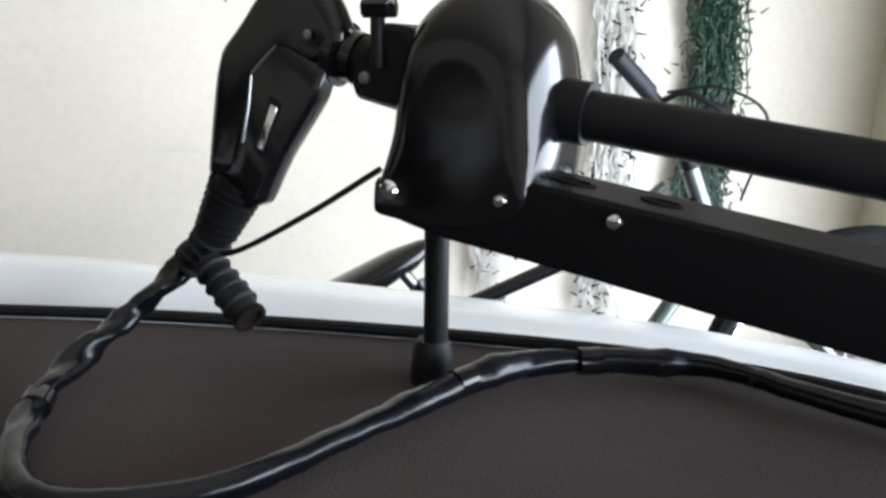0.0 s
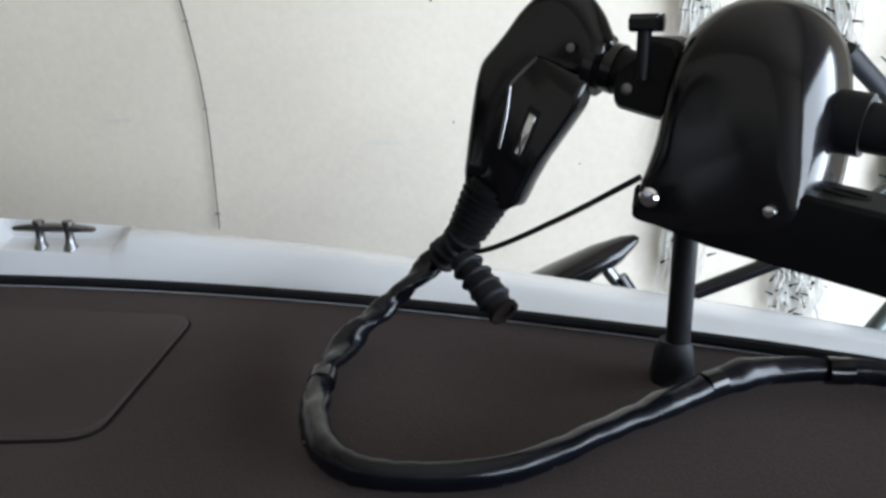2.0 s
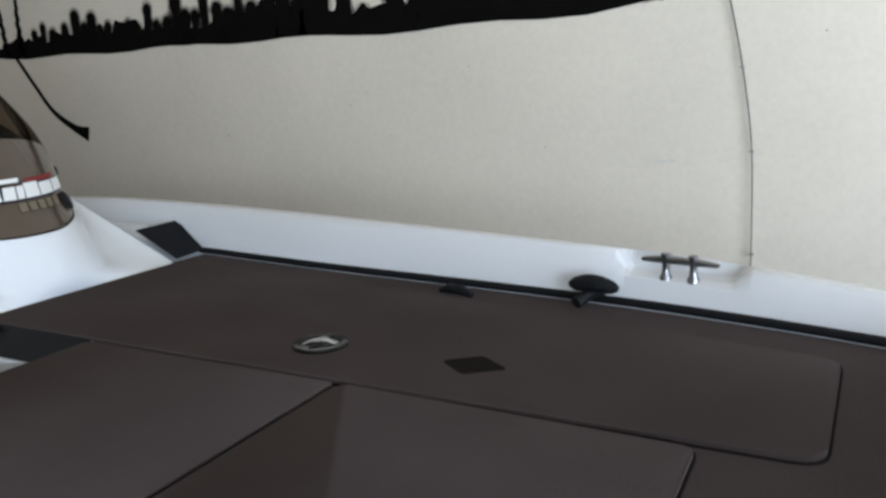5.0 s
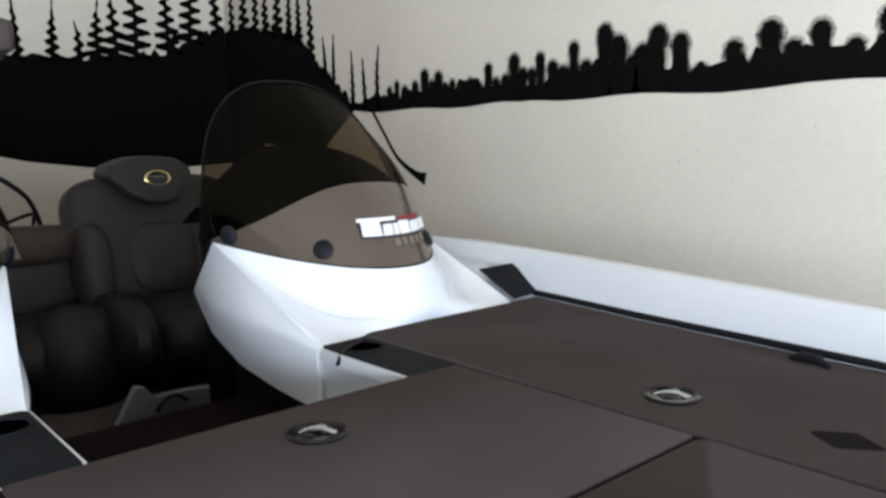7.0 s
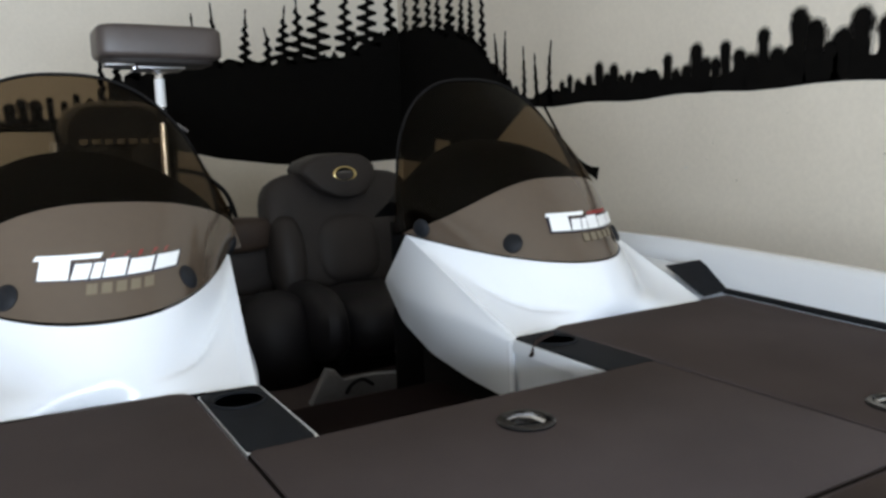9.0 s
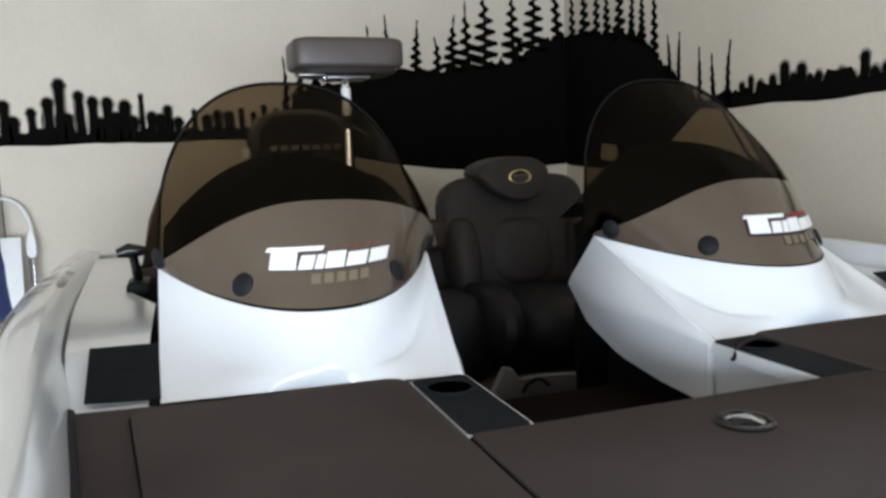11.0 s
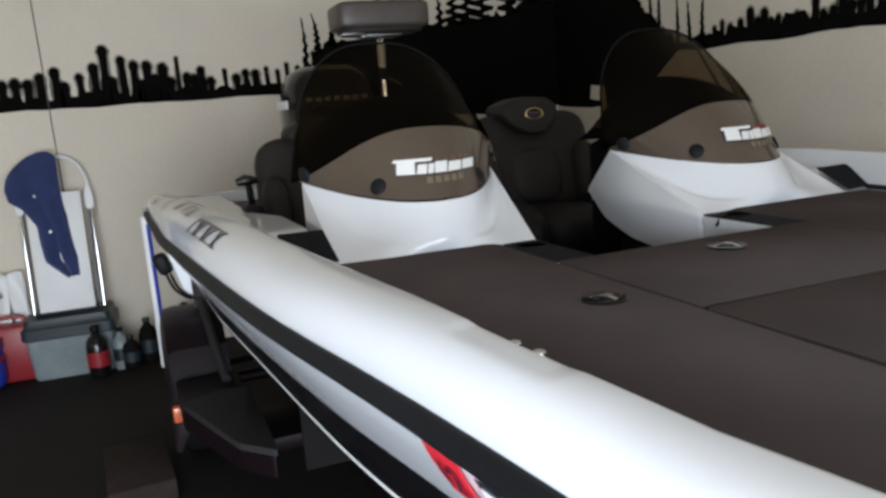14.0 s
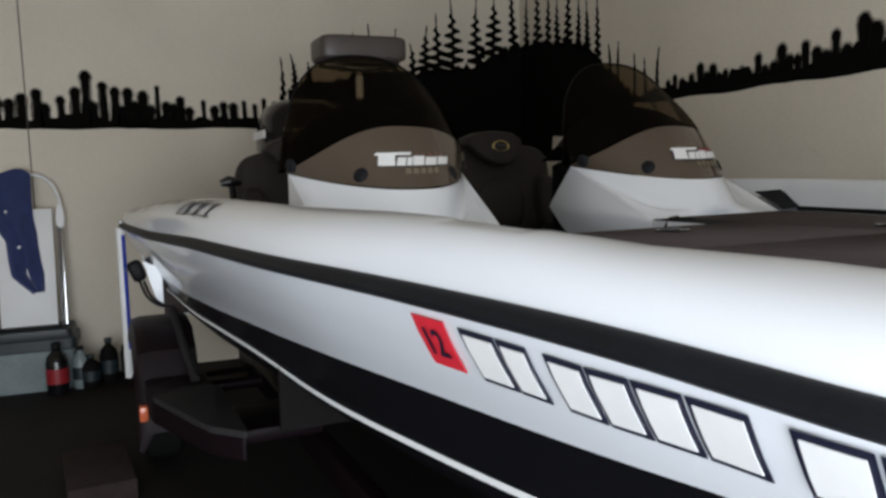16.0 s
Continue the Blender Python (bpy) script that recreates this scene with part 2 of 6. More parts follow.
gtn.inputs["Scale"].default_value, gtn.inputs["Detail"].default_value = 7, 6
grm.inputs["From Min"].default_value, grm.inputs["From Max"].default_value = 0.42, 0.66
grm.inputs["To Max"].default_value = 0.55
gnt.links.new(gtc.outputs["Object"], gtn.inputs["Vector"])
gnt.links.new(gtn.outputs["Fac"], grm.inputs["Value"])
gnt.links.new(grm.outputs["Result"], gbs.inputs["Alpha"])
BENCH_GREY = material("grey_moulding", (0.17, 0.17, 0.18), 0.6, var=0.2, scale=9)
SPECK = material("dark_speck", (0.10, 0.085, 0.065), 0.9, var=0.3, scale=40)
SCUFF = material("wall_scuff", (0.60, 0.57, 0.51), 0.9, var=0.12, scale=14)
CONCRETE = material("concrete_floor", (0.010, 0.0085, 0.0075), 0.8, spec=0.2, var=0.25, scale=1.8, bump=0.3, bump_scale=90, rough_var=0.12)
DRIVE = material("driveway_concrete", (0.42, 0.41, 0.39), 0.9, var=0.12, scale=1.1, bump=0.4, bump_scale=60)
TRAILER = material("trailer_paint", (0.007, 0.0035, 0.005), 0.45, spec=0.12, var=0.25, scale=10)
GALV = material("fender_step", (0.026, 0.025, 0.026), 0.7, spec=0.1, var=0.2, scale=18, bump=0.5, bump_scale=160)
TYRE = material("tyre_rubber", (0.007, 0.007, 0.007), 0.85, spec=0.08, var=0.25, scale=15, bump=0.5, bump_scale=90)
BLUE_CLOTH = material("navy_cloth", (0.025, 0.04, 0.13), 0.9, var=0.3, scale=9, bump=0.6, bump_scale=140, sheen=0.3)
BLUE_PLASTIC = material("blue_plastic", (0.012, 0.035, 0.32), 0.4, var=0.12, scale=9)
RED_PLASTIC = material("red_plastic", (0.26, 0.016, 0.022), 0.4, var=0.15, scale=9)
WHITE_PLASTIC = material("white_plastic", (0.78, 0.79, 0.80), 0.45, var=0.04, scale=5)
CLEAR_TOTE = material("cloudy_tote", (0.21, 0.25, 0.26), 0.35, var=0.22, scale=7, bump=0.1)
TOTE_LID = material("teal_lid", (0.013, 0.022, 0.028), 0.45, var=0.2, scale=7)
WIRE_WHITE = material("white_wire", (0.62, 0.61, 0.57), 0.5, var=0.15, scale=30)
WIRE_GREEN = material("green_wire", (0.014, 0.045, 0.026), 0.5, var=0.35, scale=30)
BIKE_SILVER = material("bike_silver", (0.13, 0.15, 0.14), 0.35, 0.8, var=0.1)
ROD = material("rod_blank", (0.05, 0.045, 0.04), 0.35, var=0.2)
GOLD = material("gold_trim", (0.6, 0.48, 0.22), 0.3, 0.8, var=0.1)
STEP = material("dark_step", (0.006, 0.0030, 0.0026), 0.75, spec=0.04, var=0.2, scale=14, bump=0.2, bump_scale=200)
AMBER = material("amber_lens", (0.55, 0.12, 0.05), 0.25, var=0.2, coat=0.4)
WOOD = material("weathered_wood", (0.03, 0.022, 0.02), 0.9, spec=0.08, var=0.25, scale=12, bump=0.4, bump_scale=80)

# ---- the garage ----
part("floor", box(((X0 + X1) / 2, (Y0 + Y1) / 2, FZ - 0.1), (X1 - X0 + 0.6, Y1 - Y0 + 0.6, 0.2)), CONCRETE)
tagged(bpy.data.objects["floor"], "very dark concrete garage floor", "floor", kind="structure")
part("ground", box((0, 0, FZ - 0.06), (400, 400, 0.1)), DRIVE)
tagged(bpy.data.objects["ground"], "pale concrete driveway outside the garage", "ground", kind="structure")
wall_back = part("wall_back", box((X0 - 0.1, (Y0 + Y1) / 2, ZC / 2), (0.2, Y1 - Y0 + 0.4, ZC)), WALL)
tagged(wall_back, "cream painted garage wall with a black mural", "wall", kind="structure")
wall_side = part("wall_side", box(((X0 + X1) / 2, Y1 + 0.1, ZC / 2), (X1 - X0, 0.2, ZC)), WALL)
tagged(wall_side, "cream painted side wall with scuffs and a mural", "wall", kind="structure")
tagged(part("wall_far", box(((X0 + X1) / 2, Y0 - 0.1, ZC / 2), (X1 - X0, 0.2, ZC)), WALL), "cream painted garage side wall", "wall", kind="structure")
bmf = bmesh.new()
add_box(bmf, (X1 + 0.1, -4.85, ZC / 2), (0.2, 1.5, ZC))
add_box(bmf, (X1 + 0.1, 1.745, ZC / 2), (0.2, 0.79, ZC))
add_box(bmf, (X1 + 0.1, -1.375, (2.38 + ZC) / 2), (0.2, 5.45, ZC - 2.38))
tagged(part("wall_front", bmf, WALL), "cream front wall round the open garage doorway", "wall", kind="structure")
tagged(part("ceiling", box(((X0 + X1) / 2, (Y0 + Y1) / 2, ZC + 0.08), (X1 - X0 + 0.6, Y1 - Y0 + 0.6, 0.16)), CEIL), "unseen garage ceiling, tinted tan to warm the upper walls", "ceiling", kind="structure")
tagged(part("trim", tube([(X0 + 0.001, -1.915, FZ), (X0 + 0.001, -1.935, ZC)], 0.0045, 6), SPECK), "thin vertical panel joint in the cream wall", "joint", kind="structure")
for cx, cz, w in ((-1.80, 1.896, 0.02), (-1.863, 1.684, 0.016), (-1.074, 1.662, 0.05), (-0.337, 1.596, 0.06), (-3.14, 1.795, 0.012), (0.072, 1.671, 0.03), (-2.143, 1.896, 0.014)):
    sc = part("wall_mark", prism(rounded([(cx - w, cz - 0.006), (cx + w, cz - 0.004), (cx + w * 0.8, cz + 0.007), (cx - w * 0.7, cz + 0.004)], 0.004), 0, 0.0015), SCUFF, wall_side)
    sc.matrix_basis = Matrix(((1, 0, 0, 0), (0, 0, -1, Y1 - 0.0005), (0, 1, 0, 0), (0, 0, 0, 1)))
rs = random.Random(21)
for k in range(20):
    cx, cz, r = rs.uniform(-3.6, 0.4), rs.uniform(1.52, 2.08), rs.uniform(0.0014, 0.0034)
    dot = part("wall_speck", prism([(cx + r * rs.uniform(0.6, 1.3) * math.cos(q), cz + r * rs.uniform(0.6, 1.3) * math.sin(q)) for q in (0.785 * i for i in range(8))], 0, 0.001), SPECK if k % 3 else SCUFF, wall_side)
    dot.matrix_basis = Matrix(((1, 0, 0, 0), (0, 0, -1, Y1 - 0.0005), (0, 1, 0, 0), (0, 0, 0, 1)))

# ---- the wall mural ----


def wall_place(side):
    """Maps (along, up, out) onto the back wall (along = y) or the side wall (along = x)."""
    if side == "back":
        return Matrix(((0, 0, 1, X0), (1, 0, 0, 0), (0, 1, 0, 0), (0, 0, 0, 1)))
    return Matrix(((1, 0, 0, 0), (0, 0, -1, Y1), (0, 1, 0, 0), (0, 0, 0, 1)))


def ribbon(bm, pts, w, z0=0.0006, z1=0.003):
    """A flat painted stroke along pts; w: its width, a number or a function of 0..1."""
    P = [Vector((x, y)) for x, y in pts]
    L = []
    for i, p in enumerate(P):
        d = (P[min(i + 1, len(P) - 1)] - P[max(i - 1, 0)]).normalized()
        nrm = Vector((-d.y, d.x)) * ((w(i / (len(P) - 1)) if callable(w) else w) / 2)
        L.append([bm.verts.new((*(p + nrm), z1)), bm.verts.new((*(p - nrm), z1)), bm.verts.new((*(p - nrm), z0)), bm.verts.new((*(p + nrm), z0))])
    for a, b in zip(L, L[1:]):
        for k in range(4):
            bm.faces.new((a[k], a[(k + 1) % 4], b[(k + 1) % 4], b[k]))
    bm.faces.new(L[0])
    bm.faces.new(L[-1][::-1])


def stroke_tree(bm, a, z0, h, w, rng, loops):
    """A spruce of one trunk stroke and one squiggled stroke."""
    lean = rng.uniform(-0.025, 0.025)
    bend = rng.uniform(-0.018, 0.018)
    ax = lambda t: a + lean * t + bend * math.sin(math.pi * t)
    ribbon(bm, [(ax(i / 10), z0 + h * i / 10) for i in range(11)], lambda t: 0.034 * (1 - 0.7 * t) + 0.006 * math.sin(31 * t + 9 * a))
    if loops:
        pts, n = [], loops * 16
        side = rng.choice((-1, 1))
        swing = [rng.uniform(0.6, 1.15) for _ in range(2 * loops + 2)]
        for i in range(n + 1):
            t, q = i / n, math.pi * i / 8
            amp = w * ((1 - t) ** 0.9 * float(np.interp(i / 8, range(len(swing)), swing)) + 0.14)
            bulge = math.copysign(abs(math.sin(q)) ** 0.7, math.sin(q))
            pts.append((ax(0.74 * t) + side * bulge * amp, z0 + h * 0.76 * t + 0.35 * h / loops * 0.5 * math.sin(2 * q) * 0.5))
        ribbon(bm, pts, lambda t: 0.037 - 0.014 * t, 0.0007, 0.0034)


def join_bm(bm, f):
    me = bpy.data.meshes.new("dab")
    f.to_mesh(me)
    f.free()
    bm.from_mesh(me)
    bpy.data.meshes.remove(me)


def stump_tree(bm, a, z0, z1, w, rng, d0=0.0006, d1=0.0032):
    """A spray-painted column with a round head and a spreading foot."""
    h = z1 - z0
    lean = rng.uniform(-0.012, 0.012)
    k0 = rng.uniform(0, 6)
    ribbon(bm, [(a + lean * (1 - i / 8), z0 + (h - 0.5 * w) * i / 8) for i in range(9)], lambda t: w * (0.86 + 0.3 * (1 - t) ** 3 + 0.13 * math.sin(7 * t + k0) + 0.06 * math.sin(19 * t + 2 * k0)), d0, d1)
    join_bm(bm, prism([(a + w * (0.48 + 0.06 * math.sin(3 * q + k0)) * math.cos(q * math.pi / 7), z1 - 0.5 * w + 0.5 * w * math.sin(q * math.pi / 7)) for q in range(14)], d0 + 0.0001, d1 + 0.0003))


def low_scrub(a0, a1, base, height, step, rng):
    """The ragged undergrowth between the painted trunks."""
    up, x = [], a0
    while x < a1:
        up.append((x, base(x) + height(x) * rng.uniform(0.45, 1.0), 0))
        x += step * rng.uniform(0.6, 1.4)
    up = [(p.x, p.y) for p in smooth_path(up, 4)]
    return prism(up[::-1] + [(x0, base(x0) - 0.012 + 0.005 * math.sin(17 * x0)) for x0, _ in up], 0.0003, 0.0022)


rng = random.Random(4)
mural = thing("wall_mural", wall_place("back"), "black painted spruce forest mural on the back wall", "mural")
mural["kind"] = "structure"
bm = bmesh.new()
ribbon(bm, [(-4.4 + 0.2 * i, 2.11 + 0.007 * math.sin(i * 1.7)) for i in range(23)], lambda t: 0.022 + 0.03 * t)
part("shoreline", bm, MURAL, mural, smooth=False)
part("undergrowth", low_scrub(-2.32, 0.06, lambda y: 2.105, lambda y: 0.075 + 0.03 * math.sin(5 * y) ** 2, 0.045, rng), MURAL, mural, smooth=False)
stumps = [(-2.289, 2.429), (-2.204, 2.309), (-2.121, 2.32), (-2.038, 2.307), (-1.955, 2.346), (-1.855, 2.38), (-1.804, 2.276), (-1.696, 2.329), (-1.592, 2.397), (-1.516, 2.519), (-1.474, 2.291), (-1.401, 2.437), (-1.316, 2.4), (-1.272, 2.257), (-1.225, 2.394), (-1.176, 2.295), (-1.117, 2.373), (-1.067, 2.267), (-1.011, 2.412), (-0.949, 2.292), (-0.896, 2.277), (-0.843, 2.333), (-0.779, 2.251), (-0.67, 2.303), (-0.587, 2.262), (-0.516, 2.292), (-0.44, 2.285), (-0.355, 2.3), (-0.271, 2.274), (-0.196, 2.321), (-0.112, 2.294), (-0.045, 2.359), (0.021, 2.398)]
spray, mist = bmesh.new(), bmesh.new()
for y, zt in stumps:
    bm = bmesh.new()
    thin = y in (-1.011, -0.67) or y > -0.4
    w = 0.03 if thin else rng.uniform(0.048, 0.064)
    stump_tree(bm, y, 2.105, zt, w, rng)
    stump_tree(spray, y, 2.10, zt + 0.006, w * 1.3, rng, 0.0001, 0.0015)
    stump_tree(mist, y, 2.10, zt + 0.016, w * 1.62, rng, 0.00005, 0.0010)
    part("painted_tree", bm, MURAL, mural, smooth=False)
tagged(part("overspray", spray, OVERSPRAY, mural, smooth=False), kind="stuff")
tagged(part("spray_mist", mist, SPRAY_MIST, mural, smooth=False), kind="stuff")
# the dark wood in the corner
top = [(-0.05, 2.20), (0.05, 2.40), (0.14, 2.46), (0.43, 2.52), (0.73, 2.55), (0.99, 2.56), (1.15, 2.58), (1.41, 2.60), (1.68, 2.64), (1.91, 2.755), (2.04, 2.80), (2.138, 2.83)]
low = [(2.138, 1.825), (1.957, 1.815), (1.527, 1.79), (1.098, 1.823), (0.722, 1.874), (0.349, 1.96), (0.033, 2.04)]


def ragged(line, amp):
    """The line with the uneven edge of a loaded brush."""
    out = []
    for (a, b), (c, d) in zip(line, line[1:]):
        for k in range(7):
            t = k / 7
            out.append((a + (c - a) * t, b + (d - b) * t + rng.uniform(-1.3, 1) * amp))
    return out + [line[-1]]


part("forest_mass", prism(ragged(top, 0.03) + low, 0.0004, 0.0025), MURAL, mural, smooth=False)
for a, zt, w, lp in [(-0.051, 2.664, 0.03, 5), (0.058, 2.688, 0.03, 5), (0.165, 2.628, 0.04, 4), (0.595, 2.886, 0.035, 4), (0.728, 2.96, 0.035, 5), (0.93, 2.926, 0.055, 5), (1.091, 2.805, 0.05, 3), (1.223, 2.971, 0.09, 5), (1.348, 3.073, 0.10, 5), (1.472, 3.236, 0.13, 6), (1.71, 3.223, 0.11, 6), (1.862, 3.309, 0.12, 6), (2.085, 3.451, 0.05, 7)]:
    bm = bmesh.new()
    z0 = float(np.interp(a, [p[0] for p in top], [p[1] for p in top])) - 0.04
    stroke_tree(bm, a, z0, zt - z0, w, rng, lp)
    part("painted_tree", bm, MURAL, mural, smooth=False)

shore = lambda x: float(np.interp(x, [-4.7, -4.0, -2.57, -2.18, -1.02], [2.168, 2.146, 2.128, 2.125, 2.14]))
mural2 = thing("wall_mural", wall_place("side"), "black painted treeline mural along the side wall", "mural")
mural2["kind"] = "structure"
bm = bmesh.new()
ribbon(bm, [(-4.75 + 0.15 * i, shore(-4.75 + 0.15 * i) + 0.008 * math.sin(i * 1.3)) for i in range(26)], lambda t: (0.036 + 0.012 * math.sin(9 * t) + 0.02 * t) * min(1, 0.12 + 9 * (1 - t)))
part("shoreline", bm, MURAL, mural2, smooth=False)
part("undergrowth", low_scrub(-4.3, -1.02, shore, lambda x: 0.07 + 0.045 * max(0, math.sin(3.2 * x + 0.4)) + 0.08 * max(0, 1 - abs(x + 2.5) / 0.7), 0.034, rng), MURAL, mural2, smooth=False)
side_top = [(-6.24, 2.83), (-5.95, 2.80), (-5.807, 2.785), (-5.418, 2.714), (-5.072, 2.615), (-4.877, 2.484), (-4.694, 2.344), (-4.519, 2.24), (-4.42, 2.15)]
side_low = [(-4.58, 2.06), (-4.76, 1.95), (-5.0, 1.85), (-5.2, 1.815), (-5.40, 1.80), (-5.42, 1.95), (-5.64, 1.97), (-5.66, 1.86), (-5.47, 1.84), (-5.48, 1.80), (-5.65, 1.79), (-6.16, 1.81), (-6.24, 1.825)]
part("forest_mass", prism(ragged(side_top, 0.025) + side_low, 0.0004, 0.002), MURAL, mural2, smooth=False)
for a, zt, w, lp in ((-6.097, 3.302, 0.06, 6), (-5.905, 3.381, 0.09, 7), (-5.706, 3.228, 0.07, 6), (-5.544, 3.131, 0.06, 6), (-5.377, 3.245, 0.09, 7), (-5.218, 3.06, 0.05, 7), (-5.084, 3.0, 0.05, 7), (-4.927, 3.031, 0.055, 7), (-4.756, 2.60, 0.016, 4), (-4.66, 2.597, 0.016, 5), (-4.448, 2.485, 0.02, 5), (-4.311, 2.434, 0.018, 4), (-4.183, 2.484, 0.02, 5)):
    bm = bmesh.new()
    z0 = float(np.interp(a, [p[0] for p in side_top], [p[1] for p in side_top])) - 0.04
    stroke_tree(bm, a, max(z0, 2.14), zt - max(z0, 2.14), w, rng, lp)
    part("painted_tree", bm, MURAL, mural2, smooth=False)
tops = [(-4.073, 2.245), (-4.002, 2.271), (-3.929, 2.241), (-3.836, 2.259), (-3.752, 2.312), (-3.692, 2.254), (-3.637, 2.293), (-3.582, 2.223), (-3.527, 2.245), (-3.451, 2.225), (-3.391, 2.243), (-3.33, 2.219), (-3.26, 2.297), (-3.207, 2.23), (-3.144, 2.239), (-3.086, 2.324), (-3.031, 2.259), (-2.974, 2.252), (-2.923, 2.313), (-2.85, 2.272), (-2.791, 2.246), (-2.73, 2.336), (-2.664, 2.258), (-2.567, 2.388), (-2.5, 2.337), (-2.432, 2.253), (-2.385, 2.291), (-2.315, 2.352), (-2.219, 2.312), (-2.134, 2.193), (-2.005, 2.263), (-1.924, 2.2), (-1.874, 2.312), (-1.796, 2.241), (-1.709, 2.291), (-1.603, 2.225), (-1.504, 2.306), (-1.395, 2.268), (-1.302, 2.22), (-1.189, 2.262), (-1.094, 2.213)]
spray, mist = bmesh.new(), bmesh.new()
for x, zt in tops:
    bm = bmesh.new()
    big = max(0.0, 1 - abs(x + 2.25) / 1.0)
    w = rng.uniform(0.034, 0.056) + 0.022 * big
    stump_tree(bm, x, shore(x) - 0.01, zt, w, rng)
    stump_tree(spray, x, shore(x) - 0.012, zt + 0.007, w * 1.3, rng, 0.0001, 0.0015)
    stump_tree(mist, x, shore(x) - 0.012, zt + 0.018, w * 1.62, rng, 0.00005, 0.0010)
    part("painted_tree", bm, MURAL, mural2, smooth=False)
tagged(part("overspray", spray, OVERSPRAY, mural2, smooth=False), kind="stuff")
tagged(part("spray_mist", mist, SPRAY_MIST, mural2, smooth=False), kind="stuff")
bm = bmesh.new()
ribbon(bm, [(p.x, p.y) for p in smooth_path([(-4.249, 2.131, 0), (-4.133, 1.998, 0), (-4.014, 1.869, 0), (-3.862, 1.785, 0), (-3.762, 1.755, 0)], 6)], lambda t: 0.02 + 0.05 * t ** 4, 0.0009, 0.003)
part("painted_branch", bm, MURAL, mural2, smooth=False)

# ---- the boat ----
BOAT = pose(-1.179, 0.224, 0, 0, 0, 3.0)
DZ = 1.505
boat = thing("bass_boat", BOAT, "white bass boat with a black lower hull on its trailer", "boat")
deck_half = curve_of([-3.6, -1.6, -0.8, -0.4, 0, 0.4, 0.72, 1.0, 1.2, 1.47, 1.66, 1.80, 1.90, 1.95], [1.22, 1.115, 1.045, 0.99, 0.957, 0.918, 0.85, 0.766, 0.685, 0.566, 0.455, 0.33, 0.17, 0.0])
rail_half = curve_of([-3.55, -2.0, -1.0, -0.6, -0.26, 0.03, 0.26, 0.55, 0.78, 0.95, 1.1, 1.3, 1.5, 1.7, 1.9, 2.05, 2.13], [1.39, 1.335, 1.255, 1.21, 1.165, 1.112, 1.072, 1.028, 0.997, 0.968, 0.93, 0.852, 0.735, 0.59, 0.40, 0.22, 0.0])
rail_z = curve_of([-3.55, -2, -1, 0.2, 0.7, 1.2, 2.13], [1.435, 1.475, 1.508, 1.512, 1.510, 1.490, 1.465])
CLEAT_X = {1: 0.45, -1: 0.36}
XS = [-3.55 + 0.1 * i for i in range(49)] + [1.35, 1.45, 1.55, 1.65, 1.75, 1.83, 1.90, 1.96, 2.01, 2.05, 2.08, 2.105, 2.12]


def slim(x, s):
    """The starboard side lies closer to the hatches than the port side."""
    return 0.06 * min(1.0, max(0.0, (1.7 - x) / 0.9)) if s < 0 else 0.0


def deck_y(x, s=1):
    return max(0.0, deck_half(min(x, 1.95)) - slim(x, s)) if x < 1.95 else 0.0


def rail_y(x, s=1):
    return max(0.001, rail_half(x) - slim(x, s))


cap_top = curve_of([-3.55, -2, -1.2, -0.5, 0.2, 0.5, 0.9, 1.2, 1.5, 2.13], [1.53, 1.60, 1.625, 1.617, 1.602, 1.592, 1.562, 1.535, 1.525, 1.52])


def cap_section(x, s):
    """The moulded gunwale from the deck's edge over its crown to the rub rail."""
    yd, yr, zr = deck_y(x, s), rail_y(x, s), rail_z(x)
    top = cap_top(x) + (float(np.interp(x, [-0.4, 0.1, 0.65, 0.9, 1.3, 2.0], [0, 0.012, 0.013, 0.028, 0.028, 0])) if s < 0 else 0.0)
    yd = min(yd, yr - 0.05) if x < 1.9 else max(0.0, yr - 0.06)
    w = yr - yd
    lift = top - DZ
    pts = [(yd, DZ - 0.03), (yd + 0.004, DZ + 0.012), (yd + 0.10 * w, DZ + 0.55 * lift), (yd + 0.19 * w, top - 0.12 * lift), (yd + 0.26 * w, top - 0.01 * lift)]
    ya, ye, ze = yd + 0.30 * w, yr - 0.016, zr + 0.004
    for k in range(13):
        q = math.pi / 2 * k / 12
        pts.append((ya + (ye - ya) * math.sin(q) ** 0.85, ze + (top - ze) * math.cos(q) ** 0.85))
    dip = min(1.0, max(0.0, (0.122 - abs(x - CLEAT_X[s])) / 0.03)) * (1.0 if s > 0 else 0.06)       # the pocket for the cleat, shallow to starboard
    pts = [(a, b + dip * (min(b, DZ + 0.050 + 0.12 * (a - yd)) - b)) if a < yd + 0.5 * w else (a, b) for a, b in pts]
    return [(x, s * max(0.0, a), b) for a, b in pts]


def hull_pt(x, y_in, dz, s):
    return (x - (0.35 * max(0, dz) * max(0, x - 1.2)), s * max(0.0005, rail_y(x, s) - y_in * min(1, rail_y(x, s) / 0.5)), rail_z(x) - dz)


def tuck(d):
    """How far the hull side has drawn in at the depth d below the rail."""
    return float(np.interp(d, [0, 0.02, 0.08, 0.15, 0.24, 0.31, 0.39, 0.46, 0.6], [0.0, 0.006, 0.035, 0.078, 0.140, 0.172, 0.195, 0.27, 0.45]))


